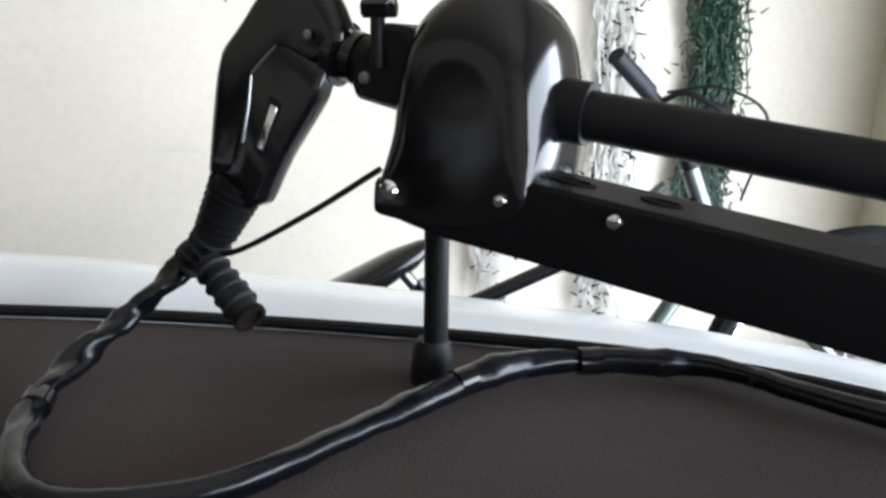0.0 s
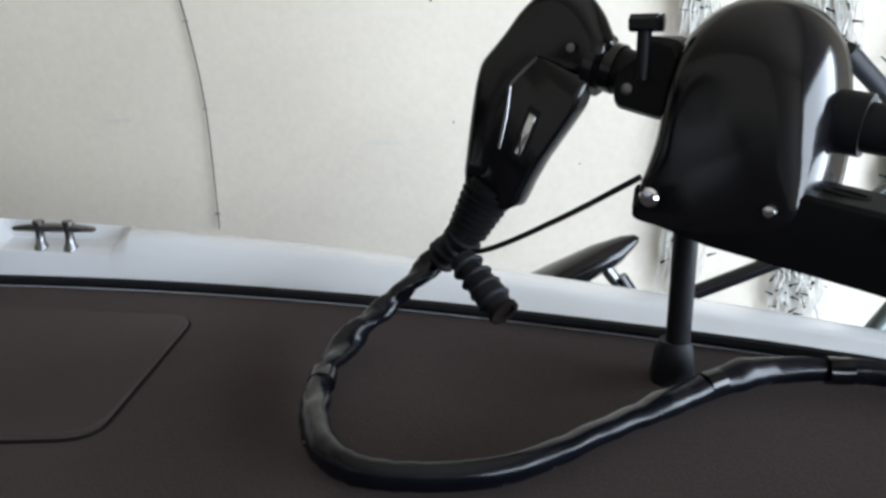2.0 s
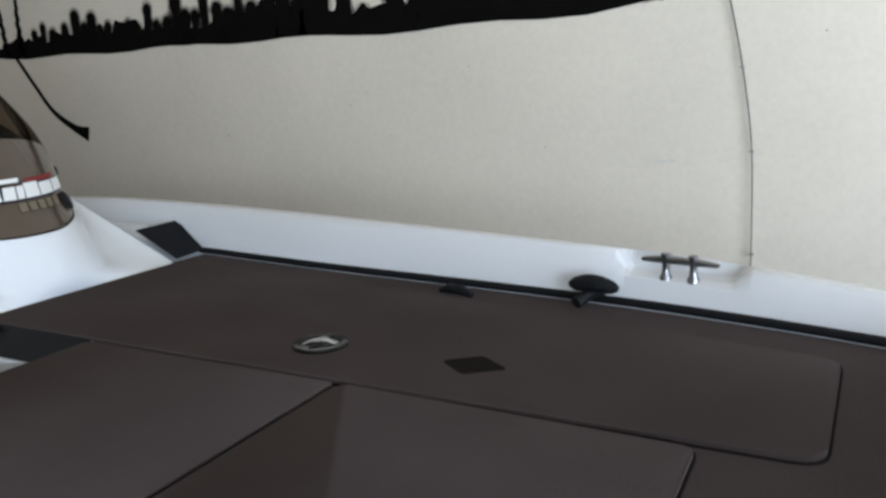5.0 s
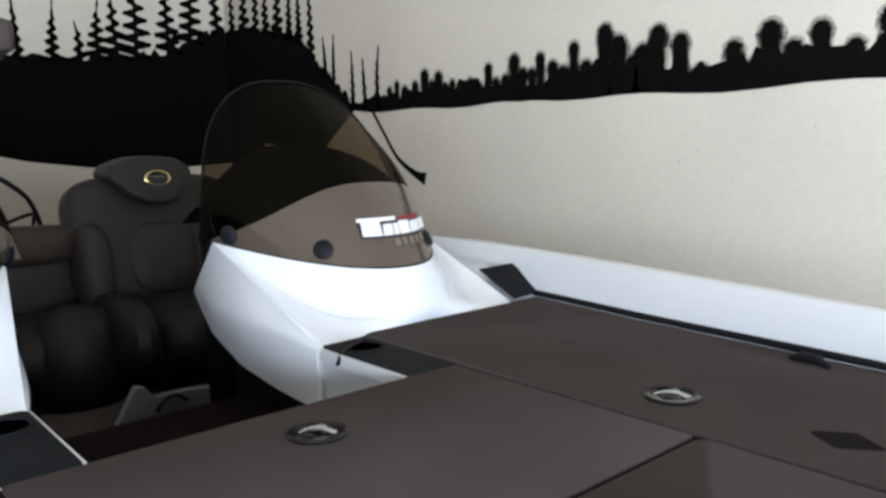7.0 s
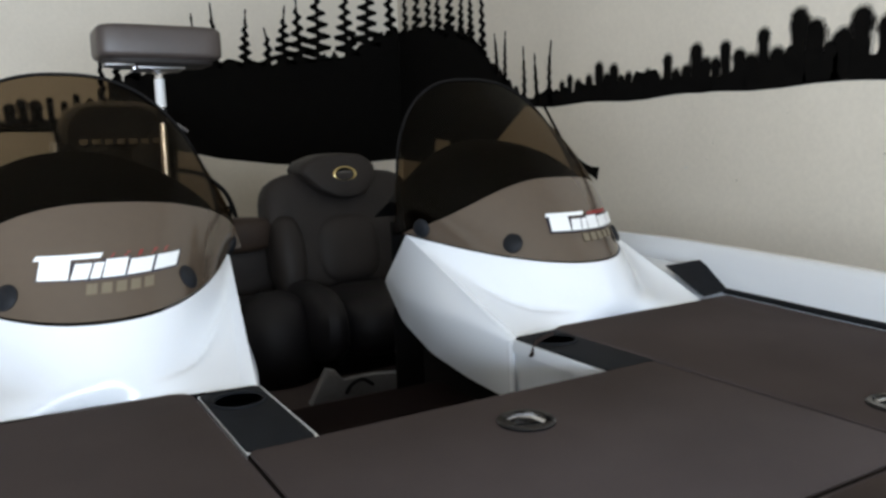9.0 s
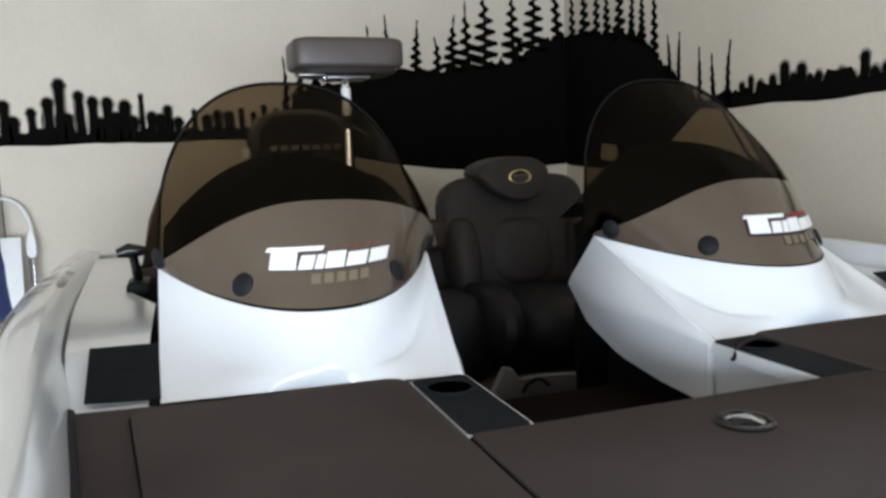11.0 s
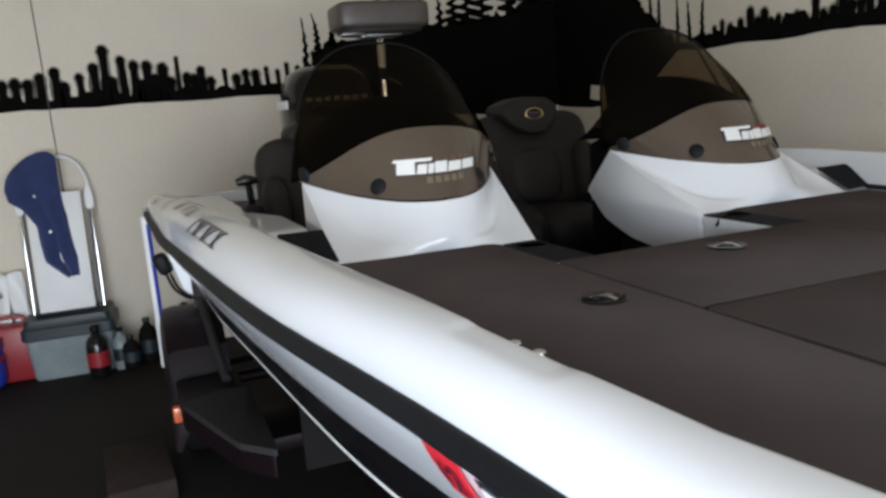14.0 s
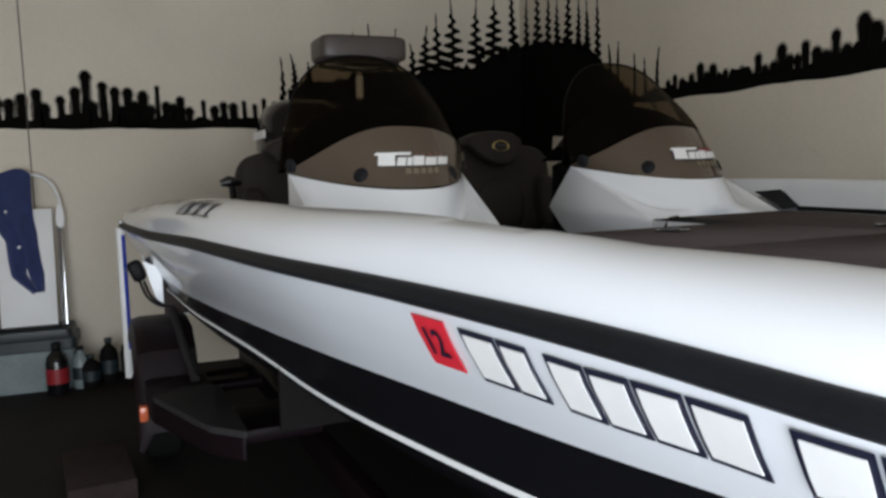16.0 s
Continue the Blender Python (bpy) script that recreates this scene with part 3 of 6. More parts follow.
white = curve_of([-3.55, -1.36, -0.6, -0.24, 0.25, 0.565, 0.8, 0.96, 1.3, 2.13], [0.28, 0.268, 0.243, 0.229, 0.217, 0.2, 0.169, 0.145, 0.125, 0.12])      # the white band widens aft
pin = curve_of([-3.55, -1.0, -0.5, 0.2, 0.6, 1.0, 2.13], [0.34, 0.36, 0.382, 0.368, 0.335, 0.28, 0.25])
for s in (-1, 1):
    cap_xs = sorted(XS + [CLEAT_X[s] + k * o for k in (-1, 1) for o in (0.05, 0.0905, 0.093, 0.1, 0.112, 0.1205, 0.1235)])
    part("gunwale", loft([cap_section(x, s) for x in cap_xs], False, False), GEL, boat, "glossy white gelcoat gunwale")
    part("rub_rail", loft([[(x, s * (rail_y(x, s) + o), rail_z(x) + dz) for o, dz in ((-0.035, 0.0), (-0.016, 0.006), (-0.008, 0.005), (0.002, -0.002), (0.010, -0.012), (0.009, -0.020), (0.0, -0.026), (-0.02, -0.026))] for x in XS], True, True), RUBBER, boat, "black rubber rub rail")
    part("upper_hull", loft([[hull_pt(x, tuck(d), d, s) for d in (0.012 + (white(x) - 0.012) * k / 10 for k in range(11))] for x in XS], False, False), GEL, boat, "glossy white upper hull side")
    part("lower_hull", loft([[hull_pt(x, tuck(d), d, s) for d in (white(x) - 0.001, white(x) * 0.5 + pin(x) * 0.5, pin(x), pin(x) + 0.03, pin(x) + 0.10, pin(x) + 0.2)] + [(min(x, 1.55 + 0.1 * x), s * 0.0, 0.86 + 0.25 * max(0, x - 0.6) ** 1.5)] for x in XS], False, False), GEL_DARK, boat, "glossy black lower hull")
    part("pinstripe", loft([[hull_pt(x, tuck(d) - 0.004, d, s) for d in (pin(x) - 0.008, pin(x) + 0.008)] for x in XS[:-6]], False, False), WHITE_PAINT, boat, "thin white pinstripe")
    part("deck_trim", tube([(x, s * (deck_y(x, s) + 0.001), DZ + 0.004) for x in np.linspace(-0.82, 1.9, 60)], 0.0085, 8), RUBBER, boat, "black rubber deck edging")
part("transom", prism([(-1.30, 1.42), (-1.1, 0.95), (0.03, 0.8), (1.16, 0.95), (1.36, 1.42), (1.24, 1.5), (-1.18, 1.5)], 0, 0.04), GEL, boat).matrix_basis = Matrix(((0, 0, 1, -3.57), (1, 0, 0, 0), (0, 1, 0, 0), (0, 0, 0, 1)))


def deck_outline(x0, x1, s):
    return [(x0 + (x1 - x0) * i / 30, s * deck_y(x0 + (x1 - x0) * i / 30, s)) for i in range(31)]


# fixed deck: bow piece and side strips, one carpet
deck = part("deck", prism([(-0.44, -0.40), (-0.78, -0.40)] + deck_outline(-0.85, 1.93, -1) + deck_outline(-0.85, 1.93, 1)[::-1] + [(-0.78, 0.41), (-0.44, 0.41)], DZ - 0.05, DZ - 0.006), CARPET, boat, "brown-grey carpeted casting deck")


def lid(outline, r, name="hatch_lid"):
    rim = part("hatch_gap", prism(rounded([(x, y) for x, y in outline], r + 0.004), DZ - 0.007, DZ - 0.0035), GAP, boat, "dark gap round the hatch lid")
    cx, cy = sum(p[0] for p in outline) / len(outline), sum(p[1] for p in outline) / len(outline)
    ins = []
    for x, y in outline:
        d = Vector((x - cx, y - cy))
        ins.append((x - 0.0035 * (1 if d.x > 0 else -1), y - 0.0035 * (1 if d.y > 0 else -1)))
    return part(name, prism(rounded(ins, r), DZ - 0.008, DZ + 0.002, 0.003), CARPET, boat, "brown carpeted hatch lid")


lid_c = lid([(-0.449, -0.394), (0.076, -0.394), (0.076, 0.400), (-0.449, 0.400)], 0.006)
lid_f = lid([(0.080, -0.394), (0.577, -0.386), (0.577, 0.390), (0.080, 0.400)], 0.015)
side_out = [(-0.78, 0.95), (-0.4, 0.905), (0, 0.865), (0.4, 0.80), (0.718, 0.742)]
lid_p = lid([(-0.78, 0.404), (0.708, 0.400)] + side_out[::-1], 0.035)
lid_s = lid([(-0.79, -0.398), (0.708, -0.394), (0.718, -0.72), (0.4, -0.77), (0, -0.815), (-0.4, -0.855), (-0.80, -0.893)], 0.035)


def latch(x, y, turn, owner):
    m = Matrix.Translation((x, y, DZ + 0.002)) @ pose(0, 0, 0, 0, 0, turn)
    base = part("latch", revolve([(0.046, 0), (0.046, 0.003), (0.043, 0.0055), (0.036, 0.005), (0.034, 0.001), (0.002, 0.0005)], 28, m), BLACK_GLOSS, owner, "round black flush latch")
    part("latch_dish", revolve([(0.0335, 0.0012), (0.0335, 0.0035), (0.026, 0.0030), (0.016, 0.0022), (0.002, 0.0020)], 28, m), BLACK_GLOSS, base, "black latch bowl")
    part("latch_handle", loft([[m @ Vector((a * k, w, h)) for a, h in ((-0.031, 0.003), (-0.014, 0.0085), (0.012, 0.0095), (0.031, 0.004), (0.012, 0.006), (-0.014, 0.005))] for w, k in ((-0.007, 0.85), (-0.0055, 0.95), (0.0055, 0.95), (0.007, 0.85))]), CHROME, base, "chrome latch handle")
    for q in (0.9, 2.6, 4.3):
        part("latch_recess", loft([[m @ (Matrix.Rotation(q, 4, "Z") @ Vector((0.020 + 0.008 * u, 0.005 * v * (1.2 - u), 0.0032 + h))) for u, v in ((-1, -1), (1, -1), (1, 1), (-1, 1))] for h in (0.0, 0.0012)]), BLACK_MATTE, base, "dark finger recess")
    part("latch_keyhole", revolve([(0.008, 0.002), (0.008, 0.006), (0.006, 0.007), (0.002, 0.0065)], 16, m @ Matrix.Translation((0.0, 0.019, 0))), STEEL, base, "round chrome lock")


latch(-0.317, 0.005, 40, lid_c)
latch(-0.044, 0.524, 20, lid_p)
latch(-0.077, -0.499, 30, lid_s)
part("worn_patch", prism(rounded([(0.180, 0.528), (0.232, 0.49), (0.285, 0.53), (0.23, 0.568)], 0.008), DZ + 0.0015, DZ + 0.0035), GAP, lid_p, "dark stained patch on the carpet")


def strap(x, y, turn):
    m = Matrix.Translation((x, y, DZ)) @ pose(0, 0, 0, 0, 0, turn)
    bm = bmesh.new()
    add_tube(bm, [m @ Vector(p) for p in ((-0.05, 0, 0.004), (-0.02, 0, 0.012), (0.01, 0, 0.014), (0.04, 0, 0.008))], lambda t: 0.006 + 0.006 * math.sin(math.pi * t), 8)
    return bm


part("strap_end", strap(0.035, 0.872, -20), RUBBER, boat, "short black rod strap")
part("rod_strap", tube([(0.275, 0.88, DZ + 0.006), (0.295, 0.915, DZ + 0.02), (0.315, 0.935, DZ + 0.024)], 0.012, 10), RUBBER, boat, "black rubber rod strap")
bm = bmesh.new()
add_tube(bm, smooth_path([(0.255, 0.905, DZ + 0.034), (0.30, 0.90, DZ + 0.040), (0.35, 0.89, DZ + 0.036)], 5), lambda t: 0.006 + 0.011 * math.sin(math.pi * min(1, max(0, t))) ** 0.5, 10)
part("rod_strap_pad", bm, RUBBER, boat, "black oval strap pad")


def cleat(x, s, metal, sunk=0.0):
    ang = math.degrees(math.atan2(-s * (rail_y(x - 0.3, s) - rail_y(x + 0.3, s)), 0.6))
    m = Matrix.Translation((x, s * (deck_y(x, s) + 0.026), DZ + 0.052 - sunk)) @ pose(0, 0, 0, 0, 0, ang)
    bar = loft([[m @ Vector((u, v * w, 0.034 + k * h - 0.5 * u * u)) for v, k in ((-1, -0.4), (-0.6, -1), (0.6, -1), (1, -0.4), (1, 0.5), (0.6, 1), (-0.6, 1), (-1, 0.5))] for u, w, h in ((-0.070, 0.003, 0.002), (-0.066, 0.0055, 0.004), (-0.03, 0.0075, 0.0062), (0.03, 0.0075, 0.0062), (0.066, 0.0055, 0.004), (0.070, 0.003, 0.002))])
    c = part("cleat", bar, metal, boat, "stainless mooring cleat")
    for o in (-0.025, 0.025):
        part("cleat_leg", revolve([(0.012, -0.006), (0.011, 0.002), (0.0075, 0.010), (0.0065, 0.024), (0.009, 0.034), (0.009, 0.044), (0.007, 0.046), (0.002, 0.046)], 14, m @ Matrix.Translation((o, 0, 0))), metal, c)


cleat(CLEAT_X[1], 1, STEEL)
cleat(CLEAT_X[-1], -1, CHROME, 0.001)

# ---- consoles ----


def console(s, ox, yc, half, out):
    """A console: white cowl, smoked screen, dark dash. s: +1 port, -1 starboard; half: half its width; out: where its foot ends."""
    con = part("console_cowl", bmesh.new(), GEL, boat, "white moulded console cowl")

    def base(a):
        return Vector((-0.965 + ox - 0.40 * abs(a) ** 2.1, yc + s * half * a, 1.638 + 0.060 * abs(a) ** 2.4))

    def crest(a):
        k = (1 - min(1, abs(a)) ** 2.6) ** (1 / 2.2)
        return Vector((-1.37 + ox - 0.17 * k, yc + s * half * a * (0.93 + 0.07 * abs(a)), 1.695 + 0.43 * k))

    def screen(a, q, off=0.0):
        b, c = base(a), crest(a)
        p = b.lerp(c, q)
        bulge = 0.055 * math.sin(math.pi * q) * (1 - abs(a) ** 3)
        p += Vector((bulge, s * 0.035 * a * math.sin(math.pi * q), 0))
        if off:
            e = 0.01
            du = screen(min(1, a + e), q) - screen(max(-1, a - e), q)
            dv = screen(a, min(1, q + e)) - screen(a, max(0, q - e))
            n = du.cross(dv)
            n = n.normalized() if n.length > 0 else Vector((1, 0, 0))
            p += (n if n.x > 0 else -n) * off
        return p

    def shrunk(a, q):
        """The screen's shape drawn in towards the console's middle."""
        p = screen(a, q)
        c = Vector((-1.48 + ox, yc, p.z))
        return c + (p - c) * 0.945

    def foot(a):
        return Vector((-0.768 - (0.07 if s < 0 else 0.03) * (a + 1) / 2 - 0.005 * (1 - a * a) + (0.02 if a < -0.95 else 0), s * (0.288 + (out - 0.288) * (a + 1) / 2), DZ - 0.004))

    def cowl(u, v):
        a = 2 * u - 1
        b, d = base(a) + Vector((0.006, 0, -0.004)), foot(a)
        p = b.lerp(d, v)
        p.z -= 0.030 * math.sin(math.pi * v) * (0.4 + 0.6 * abs(a)) * (1 - abs(a) ** 8)
        p.x += 0.03 * math.sin(math.pi * v) * (1 - abs(a))
        # a valley that sweeps in from each shoulder
        e = 1 - abs(a)
        if e < 0.8:
            p.z -= (0.022 if a < 0 else 0.010) * math.sin(math.pi * e / 0.8) * math.exp(-((v - 0.10 - 0.62 * e) / 0.16) ** 2) * math.sin(math.pi * min(1, v * 3) / 2)
        # a scooped hollow beside each shoulder
        p.z -= 0.016 * math.exp(-((abs(a) - 0.62) / 0.2) ** 2) * math.sin(math.pi * v) ** 2 * (1 - v) * 1.5
        return p

    def ridge(v):
        return cowl(0, v)

    k = (0, 0.2, 0.47, 0.75, 1)
    low_x, low_y, low_z = curve_of(k, (-1.50, -1.35, -1.16, -0.96, -0.765)), curve_of(k, (0.318, 0.300, 0.294, 0.290, 0.288)), curve_of(k, (1.528, 1.437, 1.383, 1.364, 1.358))

    def lower(v):
        return Vector((low_x(v) + 0.3 * ox * (1 - v), s * low_y(v), low_z(v)))

    bm = sheet(cowl, 48, 20)

    def flank(u, v):
        """The inner side; a soft fold climbs along it from the aft foot to the front of the ridge."""
        fold = 0.12 + 0.84 * u ** 0.75
        tent = v / fold if v < fold else (1 - v) / (1 - fold)
        tent = tent * tent * (3 - 2 * tent) * 0.45 + tent * 0.55
        lift = math.sin(math.pi * min(1, u * 0.96 + 0.02)) ** 0.7
        return lower(u).lerp(ridge(u), v) + Vector((0, -s * (0.010 * math.sin(math.pi * v) * math.sin(math.pi * u) + 0.020 * tent * lift), 0.003 * tent * lift))

    inner = sheet(flank, 20, 30)
    outer = sheet(lambda u, v: cowl(1, u).lerp(Vector((cowl(1, u).x, s * (out + 0.002 + (abs(yc) + half - out) * (1 - u)), DZ - 0.03)), v), 20, 4)
    for other in (inner, outer):
        me = bpy.data.meshes.new("join")
        other.to_mesh(me)
        other.free()
        bm.from_mesh(me)
        bpy.data.meshes.remove(me)
    bmesh.ops.remove_doubles(bm, verts=bm.verts, dist=0.0008)
    bmesh.ops.recalc_face_normals(bm, faces=bm.faces)
    bm.to_mesh(con.data)
    bm.free()
    con.data.polygons.foreach_set("use_smooth", [True] * len(con.data.polygons))
    con.data.set_sharp_from_angle(angle=radians(20))
    def split(a):
        """How high the opaque lower panel reaches."""
        w = a * s
        return 0.41 - 0.33 * max(0, -w) ** 2.2 - 0.06 * max(0, w) ** 2

    part("windscreen", sheet(lambda u, v: screen(2 * u - 1, split(2 * u - 1) + (1 - split(2 * u - 1)) * v), 40, 20, 0.004), SMOKE, con, "smoked acrylic windscreen")
    part("screen_panel", sheet(lambda u, v: screen(2 * u - 1, split(2 * u - 1) * v), 40, 10, 0.004), SCREEN_LOW, con, "glossy grey-brown lower screen panel")
    part("screen_edge", tube([crest(a) + Vector((0.002, 0, 0)) for a in np.linspace(-1, 1, 50)], 0.0045, 6), DASH_DARK, con, "dark polished screen edge")
    # dash top and body behind the screen
    def hood(u, v):
        a = 2 * u - 1
        front = shrunk(a, max(0.0, split(a) - 0.02))
        arch = Vector((-1.50 + ox, yc + s * (half - 0.02) * a, 1.945 - 0.17 * abs(a) ** 2.3))
        back = Vector((-1.64 + ox, yc + s * (half - 0.035) * a, 1.72))
        if v < 0.6:
            t = v / 0.6
            return front.lerp(arch, t) + Vector((0, 0, 0.03 * math.sin(math.pi * t)))
        return arch.lerp(back, (v - 0.6) / 0.4)

    part("dash", sheet(hood, 28, 12), DASH_DARK, con, "dark instrument hood behind the screen")
    part("dash_back", sheet(lambda u, v: Vector((-1.66 + ox, yc + s * (half - 0.10) * (2 * u - 1), (1.70 + 0.05 * (1 - (2 * u - 1) ** 2)) * (1 - v) + 1.1 * v)), 16, 2, 0.01), DASH_DARK, con, "dark lower dash")
    for a, q in ((-0.90, 0.13) if s > 0 else (-0.97, 0.10), (-0.50, 0.075), (0.47, 0.075), (0.93, 0.16)):
        p = screen(a, q, 0.003)
        n = (screen(a, q, 0.02) - p).normalized()
        part("screen_fastener", revolve([(0.025, 0), (0.025, 0.003), (0.018, 0.008), (0.004, 0.009)], 18, Matrix.Translation(p) @ frame_at(n)), RUBBER, con, "black rubber screen fastener")

    def plate(a0, a1, q0, q1, off, slant, mat, name, label):
        """A slanted block of paint that follows the screen; a runs as one reads it."""
        f = lambda u, v: screen(a0 + (a1 - a0) * u + slant * v, q0 + (q1 - q0) * v, off)
        part(name, sheet(f, 4, 2, 0.001), mat, con, label)

    def word(y0, width, q, h, off):
        """Blocks for a lettered mark that starts at y0 and runs to port."""
        def A(y):
            return (y - yc) * s / half
        lay = ((0.0, 0.20, 1.0), (0.215, 0.33, 0.62), (0.345, 0.415, 0.62), (0.43, 0.59, 0.72), (0.605, 0.79, 0.62), (0.81, 1.0, 0.62))
        for b, e, tall in lay:
            yb, ye = y0 + width * b, y0 + width * e
            sl = A(y0 + 0.012) - A(y0)
            plate(A(yb - 0.005), A(ye + 0.005), q - 0.006, q + h * tall + 0.006, off, sl, NAVY, "mark_outline", "dark outline of a lettered mark")
            plate(A(yb), A(ye), q, q + h * tall, off + 0.002, sl, WHITE_PAINT, "mark_block", "white slanted block of a lettered mark")
        plate(A(y0), A(y0 + width * 0.44), q + h * 0.80, q + h, off + 0.003, A(y0 + 0.006) - A(y0), WHITE_PAINT, "mark_bar", "white top bar of a lettered mark")
        plate(A(y0 + width * 0.5), A(y0 + width * 0.93), q + h * 0.74, q + h * 0.98, off, A(y0 + 0.01) - A(y0), RED_PAINT, "mark_swoosh", "dark red bar of a lettered mark")
        for k in range(5):
            yb = y0 + width * (0.30 + 0.105 * k)
            plate(A(yb), A(yb + width * 0.075), q - 0.052, q - 0.016, off, A(y0 + 0.004) - A(y0), GREY_PAINT, "mark_small_block", "grey block of a small lettered mark")

    word(yc + (-0.10 if s < 0 else -0.075), 0.235, 0.14, 0.085, 0.004)


console(-1, 0.095, -0.515, 0.322, 0.84)
console(1, 0.125, 0.60, 0.322, 0.93)

# ---- side decks, pads and cockpit ----
for s in (-1, 1):
    def side_deck(u, v, s=s):
        x = -0.80 - 2.3 * u
        y_in, y_out = (0.95 if s > 0 else 0.86) + 0.08 * min(1, max(0, (-1.6 - x) / 0.3)), deck_y(x, s) + 0.01
        rise = float(np.interp(-x, ([0.80, 0.82, 0.96, 1.05] if s > 0 else [0.80, 0.88, 1.06, 1.15]), [0, 0, 0.062, 0.066])) + min(0, (x + 1.2) * 0.02)
        return Vector((x, s * (y_in + (max(y_out, y_in + 0.02) - y_in) * v), DZ - 0.008 + rise))
    part("side_deck", sheet(side_deck, 60, 4, 0.004), GEL, boat, "white moulded side deck")
    pad_a, pad_b, pad_c, pad_d = (Vector(p) for p in (((-0.792, 0.935, 1.510), (-0.815, 1.082, 1.510), (-0.93, 1.07, 1.577), (-0.94, 0.945, 1.573)) if s > 0 else
                                            ((-0.838, -0.838, 1.508), (-0.865, -0.968, 1.508), (-1.02, -0.968, 1.573), (-1.005, -0.840, 1.573))))
    pad_f = lambda u, v, a=pad_a, b=pad_b, c=pad_c, d=pad_d: a.lerp(b, v).lerp(d.lerp(c, v), u) + Vector((0, 0, 0.003))
    part("step_pad", sheet(pad_f, 8, 4, 0.003), PAD, boat, "black non-slip step pad")
    # pad with a drink holder beside the cockpit entrance
    yi, yq = (0.222, 0.412) if s > 0 else (0.216, 0.392)
    part("holder_panel", prism(rounded([(-0.450, s * yq), (-0.450, s * (yi + 0.07)), (-0.757, s * (yi + 0.07)), (-0.757, s * yq)], 0.012), DZ - 0.012, DZ + 0.001, 0.002), PAD, boat, "black panel with a drink holder")
    part("cup_holder", revolve([(0.030, -0.06), (0.038, -0.055), (0.040, 0.001), (0.043, 0.0035), (0.047, 0.003), (0.048, 0.0)], 28, Matrix.Translation((-0.685, s * (yi + yq + 0.07) / 2, DZ + 0.001))), PAD, boat, "black drink holder")
    part("panel_tray", prism(rounded([(-0.445, s * (yq + 0.002)), (-0.445, s * (yi + 0.064)), (-0.762, s * (yi + 0.064)), (-0.762, s * (yq + 0.002))], 0.008), DZ - 0.03, DZ - 0.0025, 0.002), GEL, boat, "white moulded edge round the panel")
    # cockpit side below the panel
    part("cockpit_side", sheet(lambda u, v, s=s: Vector((-0.445 - 0.36 * u, s * (0.30 - 0.005 * u + 0.02 * v), DZ - 0.004 - 0.15 * v)), 8, 4, 0.008), GEL, boat, "white cockpit side")
    part("corner_bead", tube([(-0.764, s * 0.289, DZ - 0.006), (-0.764, s * 0.290, 1.44), (-0.764, s * 0.291, 1.362)], 0.008, 10), GEL, boat, "rounded white corner of the console foot")
    part("cockpit_liner", box((-2.3, s * 1.02, 1.33), (1.6, 0.03, 0.32)), CARPET, boat, "brown carpeted cockpit side")
part("cockpit_floor", box((-1.75, 0, 1.04), (2.5, 1.45, 0.03)), CARPET, boat, "brown carpeted cockpit floor")
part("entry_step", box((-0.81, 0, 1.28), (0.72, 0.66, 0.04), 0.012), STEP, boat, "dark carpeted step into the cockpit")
part("entry_riser", box((-0.452, 0, 1.35), (0.02, 0.60, 0.29)), CARPET, boat, "carpeted riser below the deck edge")
lip = prism([(0.20, 1.05), (0.70, 1.05), (0.70, 1.100), (0.44, 1.122), (0.36, 1.122), (0.325, 1.118), (0.300, 1.160), (0.268, 1.170), (0.225, 1.09)], 0, 0.03, 0.004)
lip.transform(Matrix(((0, 0, 1, -1.88), (1, 0, 0, 0), (0, 1, 0, 0), (0, 0, 0, 1))))
part("bench_lip", lip, BENCH_GREY, boat, "pale moulded bench front below the cushions")
part("drain_loop", tube(smooth_path([(-1.83, 0.325, 1.08), (-1.82, 0.345, 1.112), (-1.82, 0.385, 1.124), (-1.83, 0.43, 1.095)], 5), 0.007, 8), RUBBER, boat, "black hose loop at the bench")
for y in (0.10, 0.16, 0.21):
    part("floor_stud", revolve([(0.008, 0), (0.008, 0.004), (0.003, 0.006)], 12, Matrix.Translation((-0.70 - 0.4 * (y - 0.1), y, 1.30))), CHROME, boat, "bright stud in the step")
part("hook", tube(smooth_path([(-0.712, 0.365, DZ + 0.008), (-0.700, 0.332, DZ + 0.007), (-0.684, 0.300, DZ + 0.004), (-0.678, 0.287, DZ - 0.010), (-0.680, 0.285, DZ - 0.020), (-0.688, 0.287, DZ - 0.024)], 4), 0.0045, 8), WOOD, boat, "small rusty hook by the drink holder")
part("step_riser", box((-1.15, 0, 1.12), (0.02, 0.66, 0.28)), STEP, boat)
# near-black panels: their colour carries the shade under the consoles
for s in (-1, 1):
    part("console_shade_side", box((-1.05, s * 0.36, 1.16), (0.48, 0.02, 0.38)), DASH_DARK, boat, "side below the console, black in place of shade")
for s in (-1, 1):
    part("footwell_shade_front", box((-0.83, s * 0.67, 1.2), (0.02, 0.64, 0.5)), DASH_DARK, boat, "front of the footwell, black in place of shade")
# rear deck
part("rear_deck", prism([(-2.98, -1.18), (-2.98, 1.18), (-3.5, 1.24), (-3.5, -1.24)], 1.36, 1.44, 0.01), CARPET, boat, "brown carpeted rear deck")
part("rear_riser", box((-2.99, 0, 1.17), (0.03, 2.3, 0.40)), CARPET, boat)
